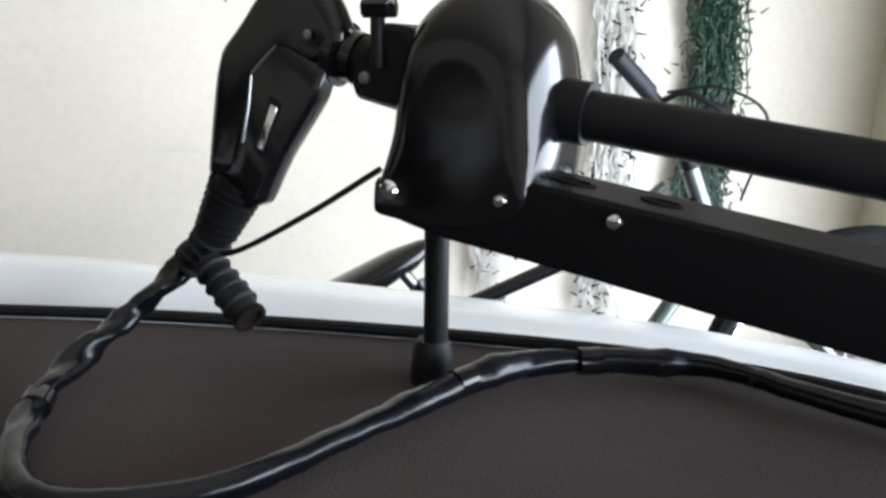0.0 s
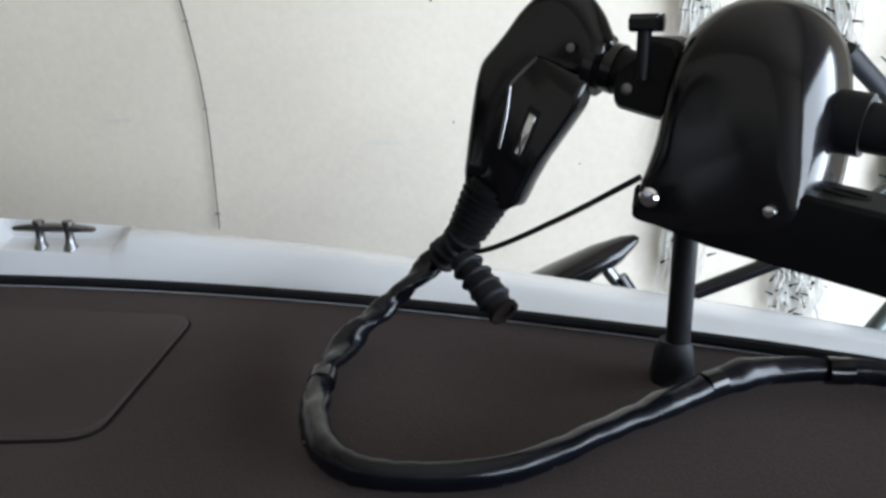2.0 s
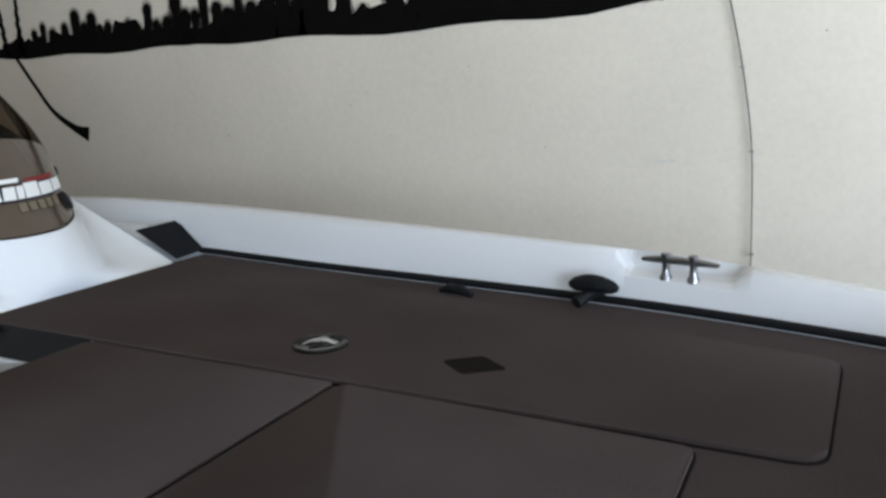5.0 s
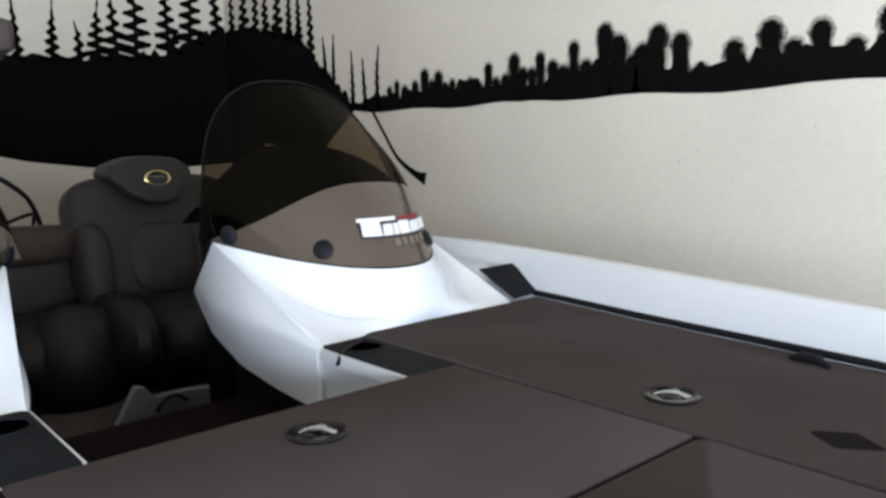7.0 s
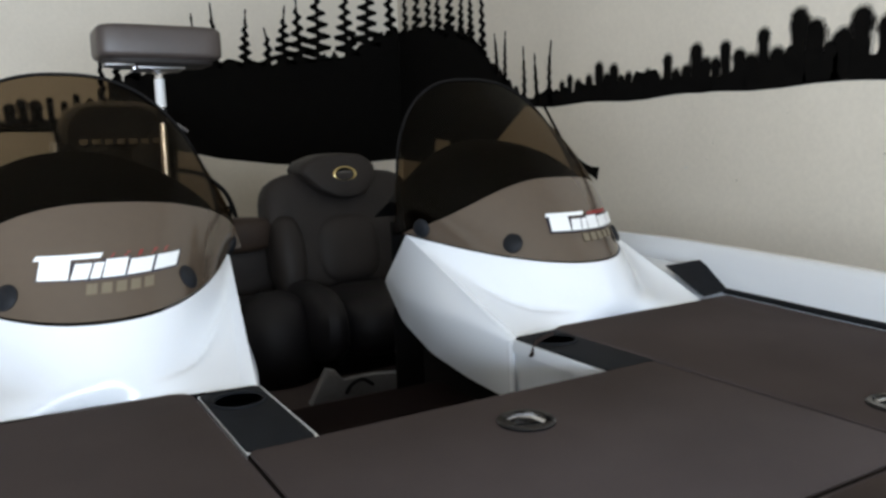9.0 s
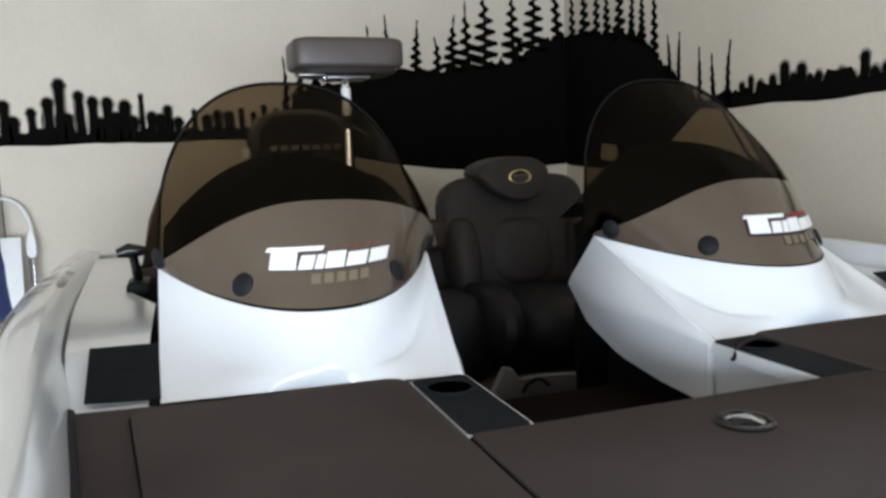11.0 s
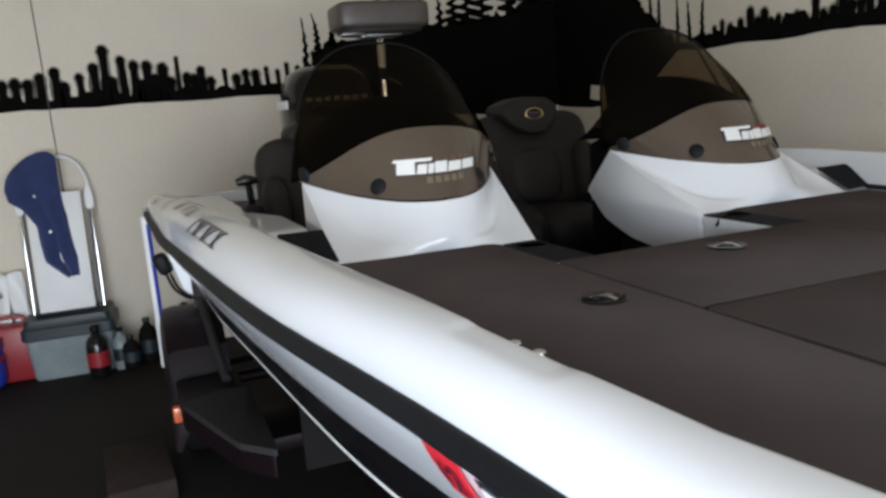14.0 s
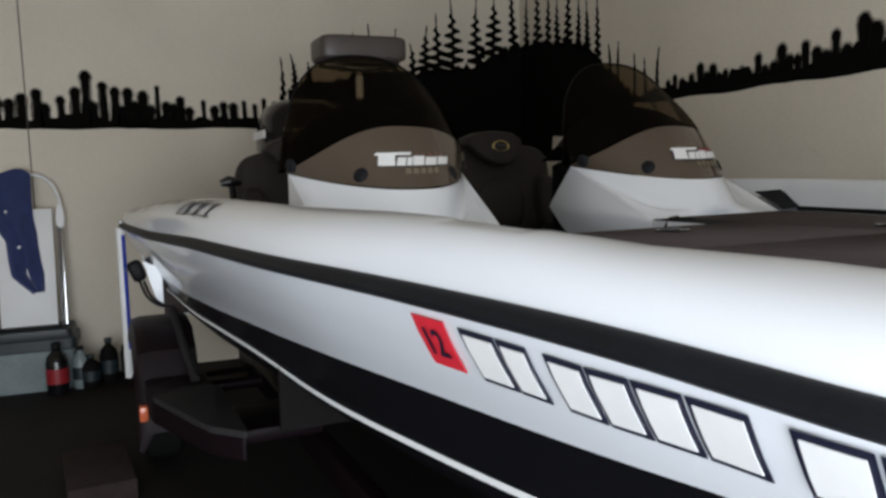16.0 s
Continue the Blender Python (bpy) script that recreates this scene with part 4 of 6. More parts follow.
# registration marks on the hull, as plain blocks


def hull_side(x, k):
    """A place on the starboard white hull side; k from 0 (rail) to 1 (black)."""
    d = float(np.interp(x, [0.3, 0.65, 1.0], [0.044, 0.048, 0.037])) + k * float(np.interp(x, [0.3, 0.65, 1.0], [0.082, 0.075, 0.064]))
    return Vector(hull_pt(x, tuck(d), d, -1)) + Vector((0.0, -0.0042, -0.0028))


def hull_block(x0, x1, k0, k1, slant, mat, name, label, off=0.0):
    part(name, sheet(lambda u, v: hull_side(x0 + (x1 - x0) * u + slant * v, k0 + (k1 - k0) * v) + Vector((0, -off, -off * 0.7)), 4, 3, 0.0012), mat, boat, label)


hull_block(0.268, 0.356, -0.05, 1.0, -0.014, RED_STICKER, "year_sticker", "red registration year sticker")
x = 0.392
for w, gap in ((0.068, 0.005), (0.052, 0.028), (0.056, 0.004), (0.056, 0.004), (0.056, 0.004), (0.062, 0.034), (0.06, 0.004), (0.06, 0.0)):
    w, gap = w * 1.2, gap * 1.2
    hull_block(x, x + w, -0.02, 1.02, -0.004, NAVY, "mark_outline", "dark outline of a registration mark")
    hull_block(x + 0.007, x + w - 0.007, 0.08, 0.92, -0.004, WHITE_PAINT, "registration_bar", "white bar with a dark outline", 0.0013)
    x += w + gap
# the year on the sticker
fc = bpy.data.curves.new("year_number", "FONT")
fc.body, fc.size, fc.align_x, fc.align_y = "12", 0.066, "CENTER", "CENTER"
fc.offset = 0.0012
fo = new("year_number", fc)
dg = bpy.context.evaluated_depsgraph_get()
me = bpy.data.meshes.new_from_object(fo.evaluated_get(dg))
bpy.data.objects.remove(fo)
for v in me.vertices:
    q = hull_side(0.306 + v.co.x * 0.95 + v.co.y * 0.15, 0.47 - v.co.y / 0.085) + Vector((0, -0.004, -0.001))
    v.co = q
me.materials.append(NAVY)
yr = new("year_number", me)
yr.parent = boat
yr["label"] = "dark numerals 12 on the sticker"
# model mark on the gunwale near the stern: thin slanted strokes
for k in range(9):
    xb, tilt = -0.90 - 0.05 * k, (0.05, -0.03, 0.07)[k % 3]

    def gm(u, v, xb=xb, tilt=tilt):
        c = cap_section(xb - 0.016 * u - tilt * v, -1)
        i = 8.5 + 4.5 * v
        j = int(i)
        return Vector(c[j]).lerp(Vector(c[min(j + 1, len(c) - 1)]), i - j) + Vector((0, -0.002, 0.003))
    part("model_mark", sheet(gm, 2, 6, 0.001), NAVY, boat, "dark stroke of a model mark")
for v0 in (0.05, 0.9):
    def gb(u, v, v0=v0):
        c = cap_section(-0.89 - 0.45 * u, -1)
        i = 8.5 + 4.5 * (v0 + 0.07 * v)
        j = int(i)
        return Vector(c[j]).lerp(Vector(c[min(j + 1, len(c) - 1)]), i - j) + Vector((0, -0.002, 0.003))
    part("model_mark", sheet(gb, 10, 2, 0.001), GREY_PAINT, boat, "thin grey line of a model mark")
# grime wiped along the stern quarter
for x0, length, i0, i1 in ((-1.45, 0.75, 5.5, 9.5), (-2.3, 0.9, 5.0, 12.0), (-1.75, 0.5, 2.6, 5.0)):
    def smear(u, v, x0=x0, length=length, i0=i0, i1=i1):
        c = cap_section(x0 - length * (u + 0.10 * math.sin(5 * v + 2)), -1)
        i = i0 + (i1 - i0) * (v + 0.06 * math.sin(9 * u))
        i = min(max(i, 0), len(c) - 1.001)
        j = int(i)
        return Vector(c[j]).lerp(Vector(c[j + 1]), i - j) + Vector((0, -0.0018, 0.0022))
    part("grime", sheet(smear, 14, 8), GRIME, boat, "brown grime on the gelcoat")
# throttle
thr = thing("throttle_control", BOAT @ Matrix.Translation((-1.96, -0.915, 1.53)), "black throttle lever on the side deck", "throttle")
part("base", box((0, 0, 0.02), (0.16, 0.07, 0.05), 0.012), BLACK_MATTE, thr)
part("lever", tube([(0, 0, 0.03), (0.02, -0.005, 0.09), (0.03, -0.01, 0.13)], lambda t: 0.016 - 0.003 * t, 10), BLACK_GLOSS, thr)
part("grip", tube([(0.03, -0.055, 0.135), (0.03, -0.02, 0.142), (0.03, 0.03, 0.138)], lambda t: 0.014 + 0.01 * math.sin(math.pi * t), 12), BLACK_GLOSS, thr, "black lever grip")

# ---- seats ----


def pillow(c, s, e=3.2, n=20, m=12, rot=None):
    """A padded block: a superellipsoid."""
    sg = lambda a, p: math.copysign(abs(a) ** p, a)
    rot = rot or Matrix()
    k = 2 / e

    def f(u, v):
        a, b = 2 * math.pi * u, math.pi * (v - 0.5)
        p = Vector((s[0] / 2 * sg(math.cos(b), k) * sg(math.cos(a), k), s[1] / 2 * sg(math.cos(b), k) * sg(math.sin(a), k), s[2] / 2 * sg(math.sin(b), k)))
        return Vector(c) + (rot @ p)
    return sheet(f, n, m)


def bucket_seat(m, label):
    st = thing("bucket_chair", m, label, "boat seat", "bucket seats")
    tilt = pose(0, 0, 0, 0, -12, 0)
    part("backrest", pillow((-0.02, 0, 0.55), (0.17, 0.70, 0.52), 5, 28, 14, tilt), VINYL, st, "dark vinyl backrest")
    part("back_panel", pillow((0.055, 0, 0.48), (0.10, 0.30, 0.30), 3, 20, 12, tilt), VINYL, st, "quilted centre panel")
    shield = rounded([(-0.211, 0.814), (-0.185, 0.855), (-0.105, 0.884), (-0.02, 0.890), (0.09, 0.880), (0.144, 0.836), (0.138, 0.778), (0.085, 0.708), (0.01, 0.690), (-0.06, 0.697), (-0.14, 0.738)], 0.02, 3)
    hd = part("headrest", loft([[(x - 0.2 * (z - 0.8), -0.03 + (y + 0.03) * k, 0.80 + (z - 0.80) * k) for y, z in shield] for x, k in ((-0.13, 0.86), (-0.11, 0.95), (-0.06, 1.0), (0.045, 1.0), (0.066, 0.975), (0.080, 0.93), (0.088, 0.86), (0.092, 0.6))]), VINYL, st, "padded shield-shaped headrest")
    tag = Matrix.Translation((0.088, -0.012, 0.80)) @ pose(0, 0, 0, 0, 78, 0)
    em = part("emblem", revolve([(0.034, 0), (0.040, 0.005), (0.034, 0.008), (0.030, 0.002)], 22, tag @ Matrix.Diagonal((0.82, 1.35, 1, 1))), GOLD, hd, "oval pale metal emblem ring")
    part("emblem_plate", revolve([(0.031, 0.001), (0.030, 0.003), (0.002, 0.003)], 18, tag @ Matrix.Diagonal((0.82, 1.35, 1, 1))), DASH_DARK, em)
    part("emblem_bar", box((0, 0, 0.005), (0.011, 0.062, 0.004), 0.001, tag), STEEL, em)
    for s in (-1, 1):
        part("side_bolster", pillow((0.08, s * 0.28, 0.46), (0.18, 0.14, 0.36), 2.6, 16, 12, tilt), VINYL, st, "rounded side bolster")
        part("thigh_bolster", pillow((0.32, s * 0.27, 0.24), (0.56, 0.17, 0.30), 2.5, 18, 12), VINYL_SHADED, st, "rounded cushion bolster")
    part("cushion", pillow((0.30, 0, 0.22), (0.56, 0.46, 0.26), 3, 20, 12), VINYL_SHADED, st, "dark vinyl seat cushion, shaded in its colour")
    part("seat_base", box((0.22, 0, 0.06), (0.42, 0.44, 0.12), 0.02), BLACK_MATTE, st)
    return st


bucket_seat(BOAT @ Matrix.Translation((-2.55, 0.635, 1.02)), "dark grey-brown vinyl passenger bucket seat with an oval emblem")
bucket_seat(BOAT @ Matrix.Translation((-2.55, -0.46, 1.0)), "dark grey-brown vinyl driver's bucket seat behind the console")
mid = thing("centre_seat", BOAT @ Matrix.Translation((-2.62, 0.10, 0.985)), "dark vinyl centre seat between the bucket seats", "seat")
part("backrest", pillow((0.0, 0, 0.40), (0.16, 0.5, 0.36), 4, 24, 12), VINYL, mid)
part("back_roll", pillow((0.055, 0, 0.60), (0.13, 0.49, 0.15), 3.5, 24, 12), VINYL_BROWN, mid, "lighter brown upper roll of the backrest")
part("cushion", pillow((0.26, 0.0, 0.24), (0.5, 0.5, 0.26), 2.6), VINYL_SHADED, mid)
part("cushion_roll", pillow((0.40, 0.10, 0.20), (0.34, 0.33, 0.43), 2.3), VINYL_SHADED, mid, "rounded front roll of the cushion")
part("cushion_roll", pillow((0.36, -0.16, 0.20), (0.32, 0.26, 0.40), 2.3), VINYL_SHADED, mid, "rounded front roll of the cushion")
part("seat_base", box((0.22, 0, 0.04), (0.5, 0.5, 0.11), 0.02), BLACK_MATTE, mid)

ped = thing("pedestal_seat", BOAT @ Matrix.Translation((-3.02, 0.0, 1.425)), "brown vinyl fishing seat on a chrome pole", "seat")
part("seat_pad", pillow((0, 0, 0.975), (0.30, 0.515, 0.145), 7, 40, 20), VINYL_TAN, ped, "brown vinyl seat pad")
part("seat_pad_lower", pillow((0, 0, 0.905), (0.26, 0.46, 0.06), 4, 20, 10), VINYL, ped)
part("pole", tube([(0.0, 0.0, 0.0), (0.0, 0.0, 0.88)], 0.017, 14), CHROME, ped, "chrome pole")
part("pole_collar", tube([(0.0, 0.0, 0.64), (0.0, 0.0, 0.70)], 0.022, 14), BLACK_MATTE, ped)
part("pole_sleeve", tube([(0.0, 0.0, 0.71), (0.0, 0.0, 0.83)], 0.0215, 14), WHITE_PLASTIC, ped, "pale plastic sleeve on the pole")
part("slide_bracket", tube(smooth_path([(0.02, -0.115, 0.885), (0.02, -0.09, 0.872), (0.015, -0.04, 0.876), (0.01, 0.0, 0.85)], 5), 0.011, 10), CHROME, ped, "bent chrome bracket under the pad")
part("slide_bracket", box((0.06, -0.17, 0.88), (0.10, 0.12, 0.014), 0.004), STEEL, ped)
part("mount_plate", box((0, 0, 0.872), (0.18, 0.2, 0.012), 0.003), STEEL, ped)
part("release_lever", tube([(0.0, 0.0, 0.66), (0.02, 0.06, 0.63), (0.03, 0.10, 0.60)], 0.006, 8), STEEL, ped)

part("steering_hose", tube(smooth_path([(-3.9, 0.209, 1.835), (-3.9, 0.334, 1.811), (-3.9, 0.416, 1.756), (-3.9, 0.487, 1.678), (-3.9, 0.531, 1.547), (-3.88, 0.535, 1.42)], 5), 0.013, 10), BLACK_MATTE, boat, "black rigging hose loop")
part("steering_hose", tube(smooth_path([(-3.9, 0.34, 1.556), (-3.9, 0.402, 1.58), (-3.9, 0.471, 1.603), (-3.9, 0.504, 1.601), (-3.9, 0.497, 1.549), (-3.88, 0.49, 1.42)], 5), 0.010, 10), BLACK_MATTE, boat, "thin black rigging hose")

# ---- outboard ----
eng = thing("outboard_motor", BOAT @ Matrix.Translation((-4.2, -0.05, 0.64)) @ Matrix.Diagonal((1, 1.22, 1, 1)), "glossy black outboard motor on the transom", "motor")


def cowl_ring(z, hx, hy, ox):
    return [(ox + hx * math.copysign(abs(math.cos(a)) ** 0.7, math.cos(a)), hy * math.copysign(abs(math.sin(a)) ** 0.7, math.sin(a)), z) for a in (2 * math.pi * k / 28 for k in range(28))]


part("cowl", loft([cowl_ring(z, hx, hy, o) for z, hx, hy, o in ((0.85, 0.26, 0.20, 0), (0.92, 0.32, 0.25, 0), (1.1, 0.34, 0.265, -0.01), (1.3, 0.34, 0.265, -0.02), (1.45, 0.32, 0.25, -0.03), (1.54, 0.27, 0.21, -0.05), (1.585, 0.18, 0.14, -0.07), (1.595, 0.06, 0.05, -0.08))]), BLACK_GLOSS, eng, "glossy black engine cowl")
part("midsection", loft([cowl_ring(z, hx, hy, o) for z, hx, hy, o in ((0.0, 0.12, 0.06, -0.05), (0.3, 0.14, 0.08, -0.03), (0.7, 0.18, 0.13, 0), (0.87, 0.24, 0.19, 0))]), BLACK_MATTE, eng)
part("clamp_bracket", box((0.43, 0.1, 0.62), (0.6, 0.3, 0.4), 0.03), BLACK_MATTE, eng)
for k in range(7):
    part("mark_block", box((0.315 - 0.0 * k, -0.16 + 0.05 * k, 1.36), (0.012, 0.034, 0.03), 0.002), GREY_PAINT, eng, "grey block of a lettered mark")
    part("mark_block", box((0.20 - 0.055 * k, -0.268, 1.34), (0.04, 0.012, 0.055), 0.002), WHITE_PAINT, eng, "white block of a lettered mark")

# ---- trailer ----
tr = thing("boat_trailer", BOAT, "dark painted boat trailer with fender steps", "trailer")
for s in (-1, 1):
    part("frame_rail", box((-1.0, s * 0.62, 0.52), (5.6, 0.07, 0.13), 0.01), TRAILER, tr)
    part("bunk", box((-2.0, s * 0.30, 0.83), (2.8, 0.10, 0.07), 0.012), TYRE, tr, "dark carpeted bunk board")
    for bx in (-3.2, -1.9, -0.8):
        part("bunk_post", box((bx, s * 0.30, 0.67), (0.06, 0.06, 0.26), 0.006), TRAILER, tr)
    wheel = part("wheel", revolve([(0.15, -0.09), (0.20, -0.10), (0.30, -0.10), (0.335, -0.07), (0.34, 0), (0.335, 0.07), (0.30, 0.10), (0.20, 0.10), (0.15, 0.09)], 36, Matrix.Translation((-3.0, s * 1.2, 0.54)) @ pose(0, 0, 0, 90, 0, 0)), TYRE, tr, "black trailer tyre")
    part("rim", revolve([(0.19, -0.07), (0.19, 0.07), (0.15, 0.085), (0.12, 0.04), (0.05, 0.05), (0.04, 0.07), (0.01, 0.072)], 28, Matrix.Translation((-3.0, s * 1.22, 0.54)) @ pose(0, 0, 0, -90 * s, 0, 0)), CHROME, wheel, "bright wheel rim")
    prof = [(-2.47, 0.50), (-2.51, 0.70), (-2.58, 0.86), (-2.72, 0.94), (-3.0, 0.955), (-3.25, 0.93), (-3.45, 0.83), (-3.55, 0.55)]
    fen = part("fender", loft([[(x, s * y, z - d) for y, d in ((1.04, 0), (1.27, 0), (1.315, 0.012), (1.335, 0.09), (1.315, 0.10), (1.265, 0.014), (1.04, 0.014))] for x, z in prof]), TRAILER, tr, "dark purple fender")
    if s < 0:
        part("fender_step", prism(rounded([(-1.38, -0.995), (-2.10, -1.0), (-2.16, -1.10), (-2.06, -1.285), (-1.52, -1.115)], 0.03), 0.755, 0.78, 0.004), GALV, tr, "grey non-slip fender step")
        part("step_edge", prism(rounded([(-1.40, -1.00), (-2.46, -1.02), (-2.46, -1.295), (-2.06, -1.285), (-1.54, -1.11)], 0.03), 0.665, 0.754, 0.006), TRAILER, tr, "dark purple fender skirt")
        part("fender_strut", tube([(-2.29, -1.08, 0.77), (-2.60, -1.10, 0.885), (-2.90, -1.115, 1.0)], 0.022, 8), GALV, tr, "grey steel strut over the fender step")
    part("step_bracket", box((-2.0, s * 0.84, 0.62), (0.40, 0.45, 0.06), 0.008), TRAILER, tr)
    part("marker_light", box((-2.45, s * 1.305, 0.60), (0.06, 0.04, 0.075), 0.01), AMBER, fen, "amber marker light")
    part("guide_post", tube([(-3.42, s * 1.335, 0.55), (-3.42, s * 1.335, 1.42)], 0.024, 14), WHITE_PLASTIC, tr, "white guide post")
    part("guide_stripe", tube([(-3.402, s * 1.322, 0.72), (-3.402, s * 1.322, 1.38)], 0.012, 8), BLUE_PLASTIC, tr, "blue stripe on the guide post")
    part("guide_arm", tube([(-3.42, s * 0.62, 0.52), (-3.42, s * 1.20, 0.50), (-3.42, s * 1.335, 0.56)], 0.022, 10), TRAILER, tr)
# tie-down at the stern corner
brk = part("stern_bracket", loft([[(-3.03 + 0.03 * k, y, z) for y, z in rounded([(-1.245, 1.265), (-1.13, 1.215), (-1.005, 1.10), (-1.03, 0.955), (-1.18, 1.03)], 0.012)] for k in (0, 1)]), GEL, tr, "white moulded stern bracket")
part("bracket_rod", tube([(-2.98, -1.15, 1.185), (-2.98, -1.08, 1.145), (-2.98, -1.01, 1.10)], 0.009, 10), CHROME, brk, "bright steel rod")
for y, z in ((-1.085, 1.06), (-1.045, 1.045)):
    part("bracket_slot", box((-2.995, y, z), (0.012, 0.014, 0.05), 0.003), BLACK_MATTE, brk)
part("ratchet", pillow((-2.98, -1.275, 1.215), (0.07, 0.075, 0.115), 3.5, 18, 10, pose(0, 0, 0, 20, 0, 0)), BLACK_MATTE, tr, "black strap ratchet")
part("ratchet_pin", tube([(-2.97, -1.33, 1.225), (-2.97, -1.26, 1.21)], 0.008, 8), STEEL, tr)
for o in (0.0, 0.02):
    part("tie_strap", tube(smooth_path([(-2.97, -1.265 + o, 1.16), (-2.97, -1.235 + o, 1.08), (-2.98, -1.18 + o, 1.025), (-2.98, -1.12 + o, 1.01)], 6), 0.007, 8), BLACK_MATTE, tr, "black tie-down strap")
part("bracket_pad", pillow((-2.98, -1.19, 1.255), (0.05, 0.10, 0.03), 3, 16, 8, pose(0, 0, 0, -25, 0, 0)), BLACK_MATTE, brk)
part("stern_socket", revolve([(0.010, 0), (0.013, 0.01), (0.011, 0.028), (0.004, 0.03)], 12, Matrix.Translation((-3.53, -1.325, 1.43))), STEEL, boat, "chrome stern light socket")
part("tongue", box((1.9, 0, 0.52), (1.6, 0.09, 0.12), 0.01), TRAILER, tr)
part("cross_member", box((-3.3, 0, 0.50), (0.08, 1.3, 0.1), 0.01), TRAILER, tr)
part("cross_member", box((0.4, 0, 0.52), (0.08, 1.3, 0.1), 0.01), TRAILER, tr)
part("axle", tube([(-3.0, -1.2, 0.54), (-3.0, 1.2, 0.54)], 0.035, 12), TRAILER, tr)
for s in (-1, 1):
    part("keel_roller", revolve([(0.05, -0.07), (0.035, 0), (0.05, 0.07)], 16, Matrix.Translation((-3.3, s * 0.2, 0.68)) @ pose(0, 0, 0, 90, 0, 0)), RUBBER, tr)

# ---- trolling motor ----
BOW = pose(-0.052, 0.021, -0.005, 0, 0, -9.7)      # turns the things at the bow with the boat
TM_LOCAL = Matrix(((0.866, 0.5, 0, -0.016), (-0.5, 0.866, 0, 0.724), (0, 0, 1, 0), (0, 0, 0, 1)))   # along the beam, across it, up
TM = BOW @ TM_LOCAL
tm = thing("trolling_motor", TM, "black bow-mount trolling motor stowed on the deck", "motor")


def bar_loft(profile, vs):
    """Outline (u, z) carried across, shrunk about its middle: vs are (v, scale)."""
    cu, cz = sum(p[0] for p in profile) / len(profile), sum(p[1] for p in profile) / len(profile)
    return loft([[(cu + (u - cu) * k, v, cz + (z - cz) * k) for u, z in profile] for v, k in vs])


def leaned(bm):
    """Draws the control head in across its width and leans its lower part inboard."""
    for p in bm.verts:
        d = 0.15 * min(0.0, p.co.z - 1.86)
        p.co.y = 0.036 + (p.co.y - 0.036) * 0.62 + d
        p.co.x -= d
    return bm


def round_profile(pts, n=5):
    P = smooth_path([(*p, 0) for p in (*pts, pts[0])], n)
    return [(p.x, p.y) for p in P[:-1]]


beam_bottom = lambda u: float(np.interp(u, [-0.02, 0.03, 0.06, 0.2, 0.32, 0.8], [1.708, 1.696, 1.689, 1.672, 1.655, 1.595]))
beam_top = lambda u: float(np.interp(u, [-0.02, 0.0, 0.13, 0.31, 0.8], [1.738, 1.745, 1.750, 1.726, 1.658]))
bm = loft([[(u, 0.0, beam_bottom(u)), (u, -0.002, (beam_bottom(u) + beam_top(u)) / 2), (u, 0.0, beam_top(u) - 0.004), (u, 0.005, beam_top(u)), (u, 0.083, beam_top(u)), (u, 0.088, beam_top(u) - 0.004), (u, 0.088, beam_bottom(u))] for u in (-0.018, -0.012, 0.0, 0.03, 0.06, 0.13, 0.2, 0.26, 0.32, 0.45, 0.6, 0.78)])
beam = part("mount_beam", bm, BLACK_ALU, tm, "black anodised mount beam")
for u, w in ((0.165, 0.022), (0.245, 0.019)):
    part("beam_slot", revolve([(w, 0), (w, 0.0015), (w * 0.8, 0.0018), (w * 0.78, 0.0003)], 20, Matrix.Translation((u, 0.044, beam_top(u))) @ pose(0, 0, 0, 0, 8, 0) @ Matrix.Diagonal((1, 0.55, 1, 1))), GAP, beam, "dark slot in the beam")
for u, z, r in ((0.0, 1.729, 0.0105), (0.116, 1.731, 0.0068), (0.219, 1.724, 0.0075)):
    part("bolt", revolve([(r, 0), (r, 0.003), (r * 0.75, 0.006), (r * 0.2, 0.0065)], 16, Matrix.Translation((u, -0.002, z)) @ pose(0, 0, 0, 90, 0, 0)), CHROME, beam, "chrome bolt head")
def dome_loft(profile, vs, z_low=1.705, z_full=1.80):
    """Carries the outline across; it draws in towards the top only."""
    cu = sum(p[0] for p in profile) / len(profile)
    out = []
    for v, k in vs:
        ring = []
        for u, z in profile:
            f = min(1, max(0, (z - z_low) / (z_full - z_low)))
            ku = 1 + (k - 1) * (0.10 + 0.90 * f)
            ring.append((cu + (u - cu) * ku, v, z_low + (z - z_low) * (1 + (k - 1) * 0.9)))
        out.append(ring)
    return loft(out)


shell = round_profile([(-0.024, 1.722), (-0.020, 1.742), (-0.010, 1.785), (-0.002, 1.840), (0.014, 1.886), (0.044, 1.912), (0.079, 1.918), (0.114, 1.907), (0.140, 1.874), (0.150, 1.82), (0.150, 1.76), (0.134, 1.722), (0.06, 1.70), (-0.012, 1.705)], 4)
part("housing", dome_loft(shell, [(-0.004, 0.62), (-0.003, 0.72), (0.0, 0.80), (0.006, 0.875), (0.016, 0.94), (0.03, 0.98), (0.05, 1.0), (0.085, 1.0), (0.108, 0.97), (0.12, 0.90), (0.126, 0.80)]), BLACK_GLOSS, tm, "glossy black domed housing")
part("shaft", tube([(0.12, 0.06, 1.8105), (0.45, 0.06, 1.768), (0.9, 0.06, 1.71)], 0.0225, 20), BLACK_MATTE, tm, "black composite shaft")
part("shaft_collar", tube([(0.122, 0.06, 1.811), (0.172, 0.06, 1.805)], 0.0285, 20), BLACK_MATTE, tm)
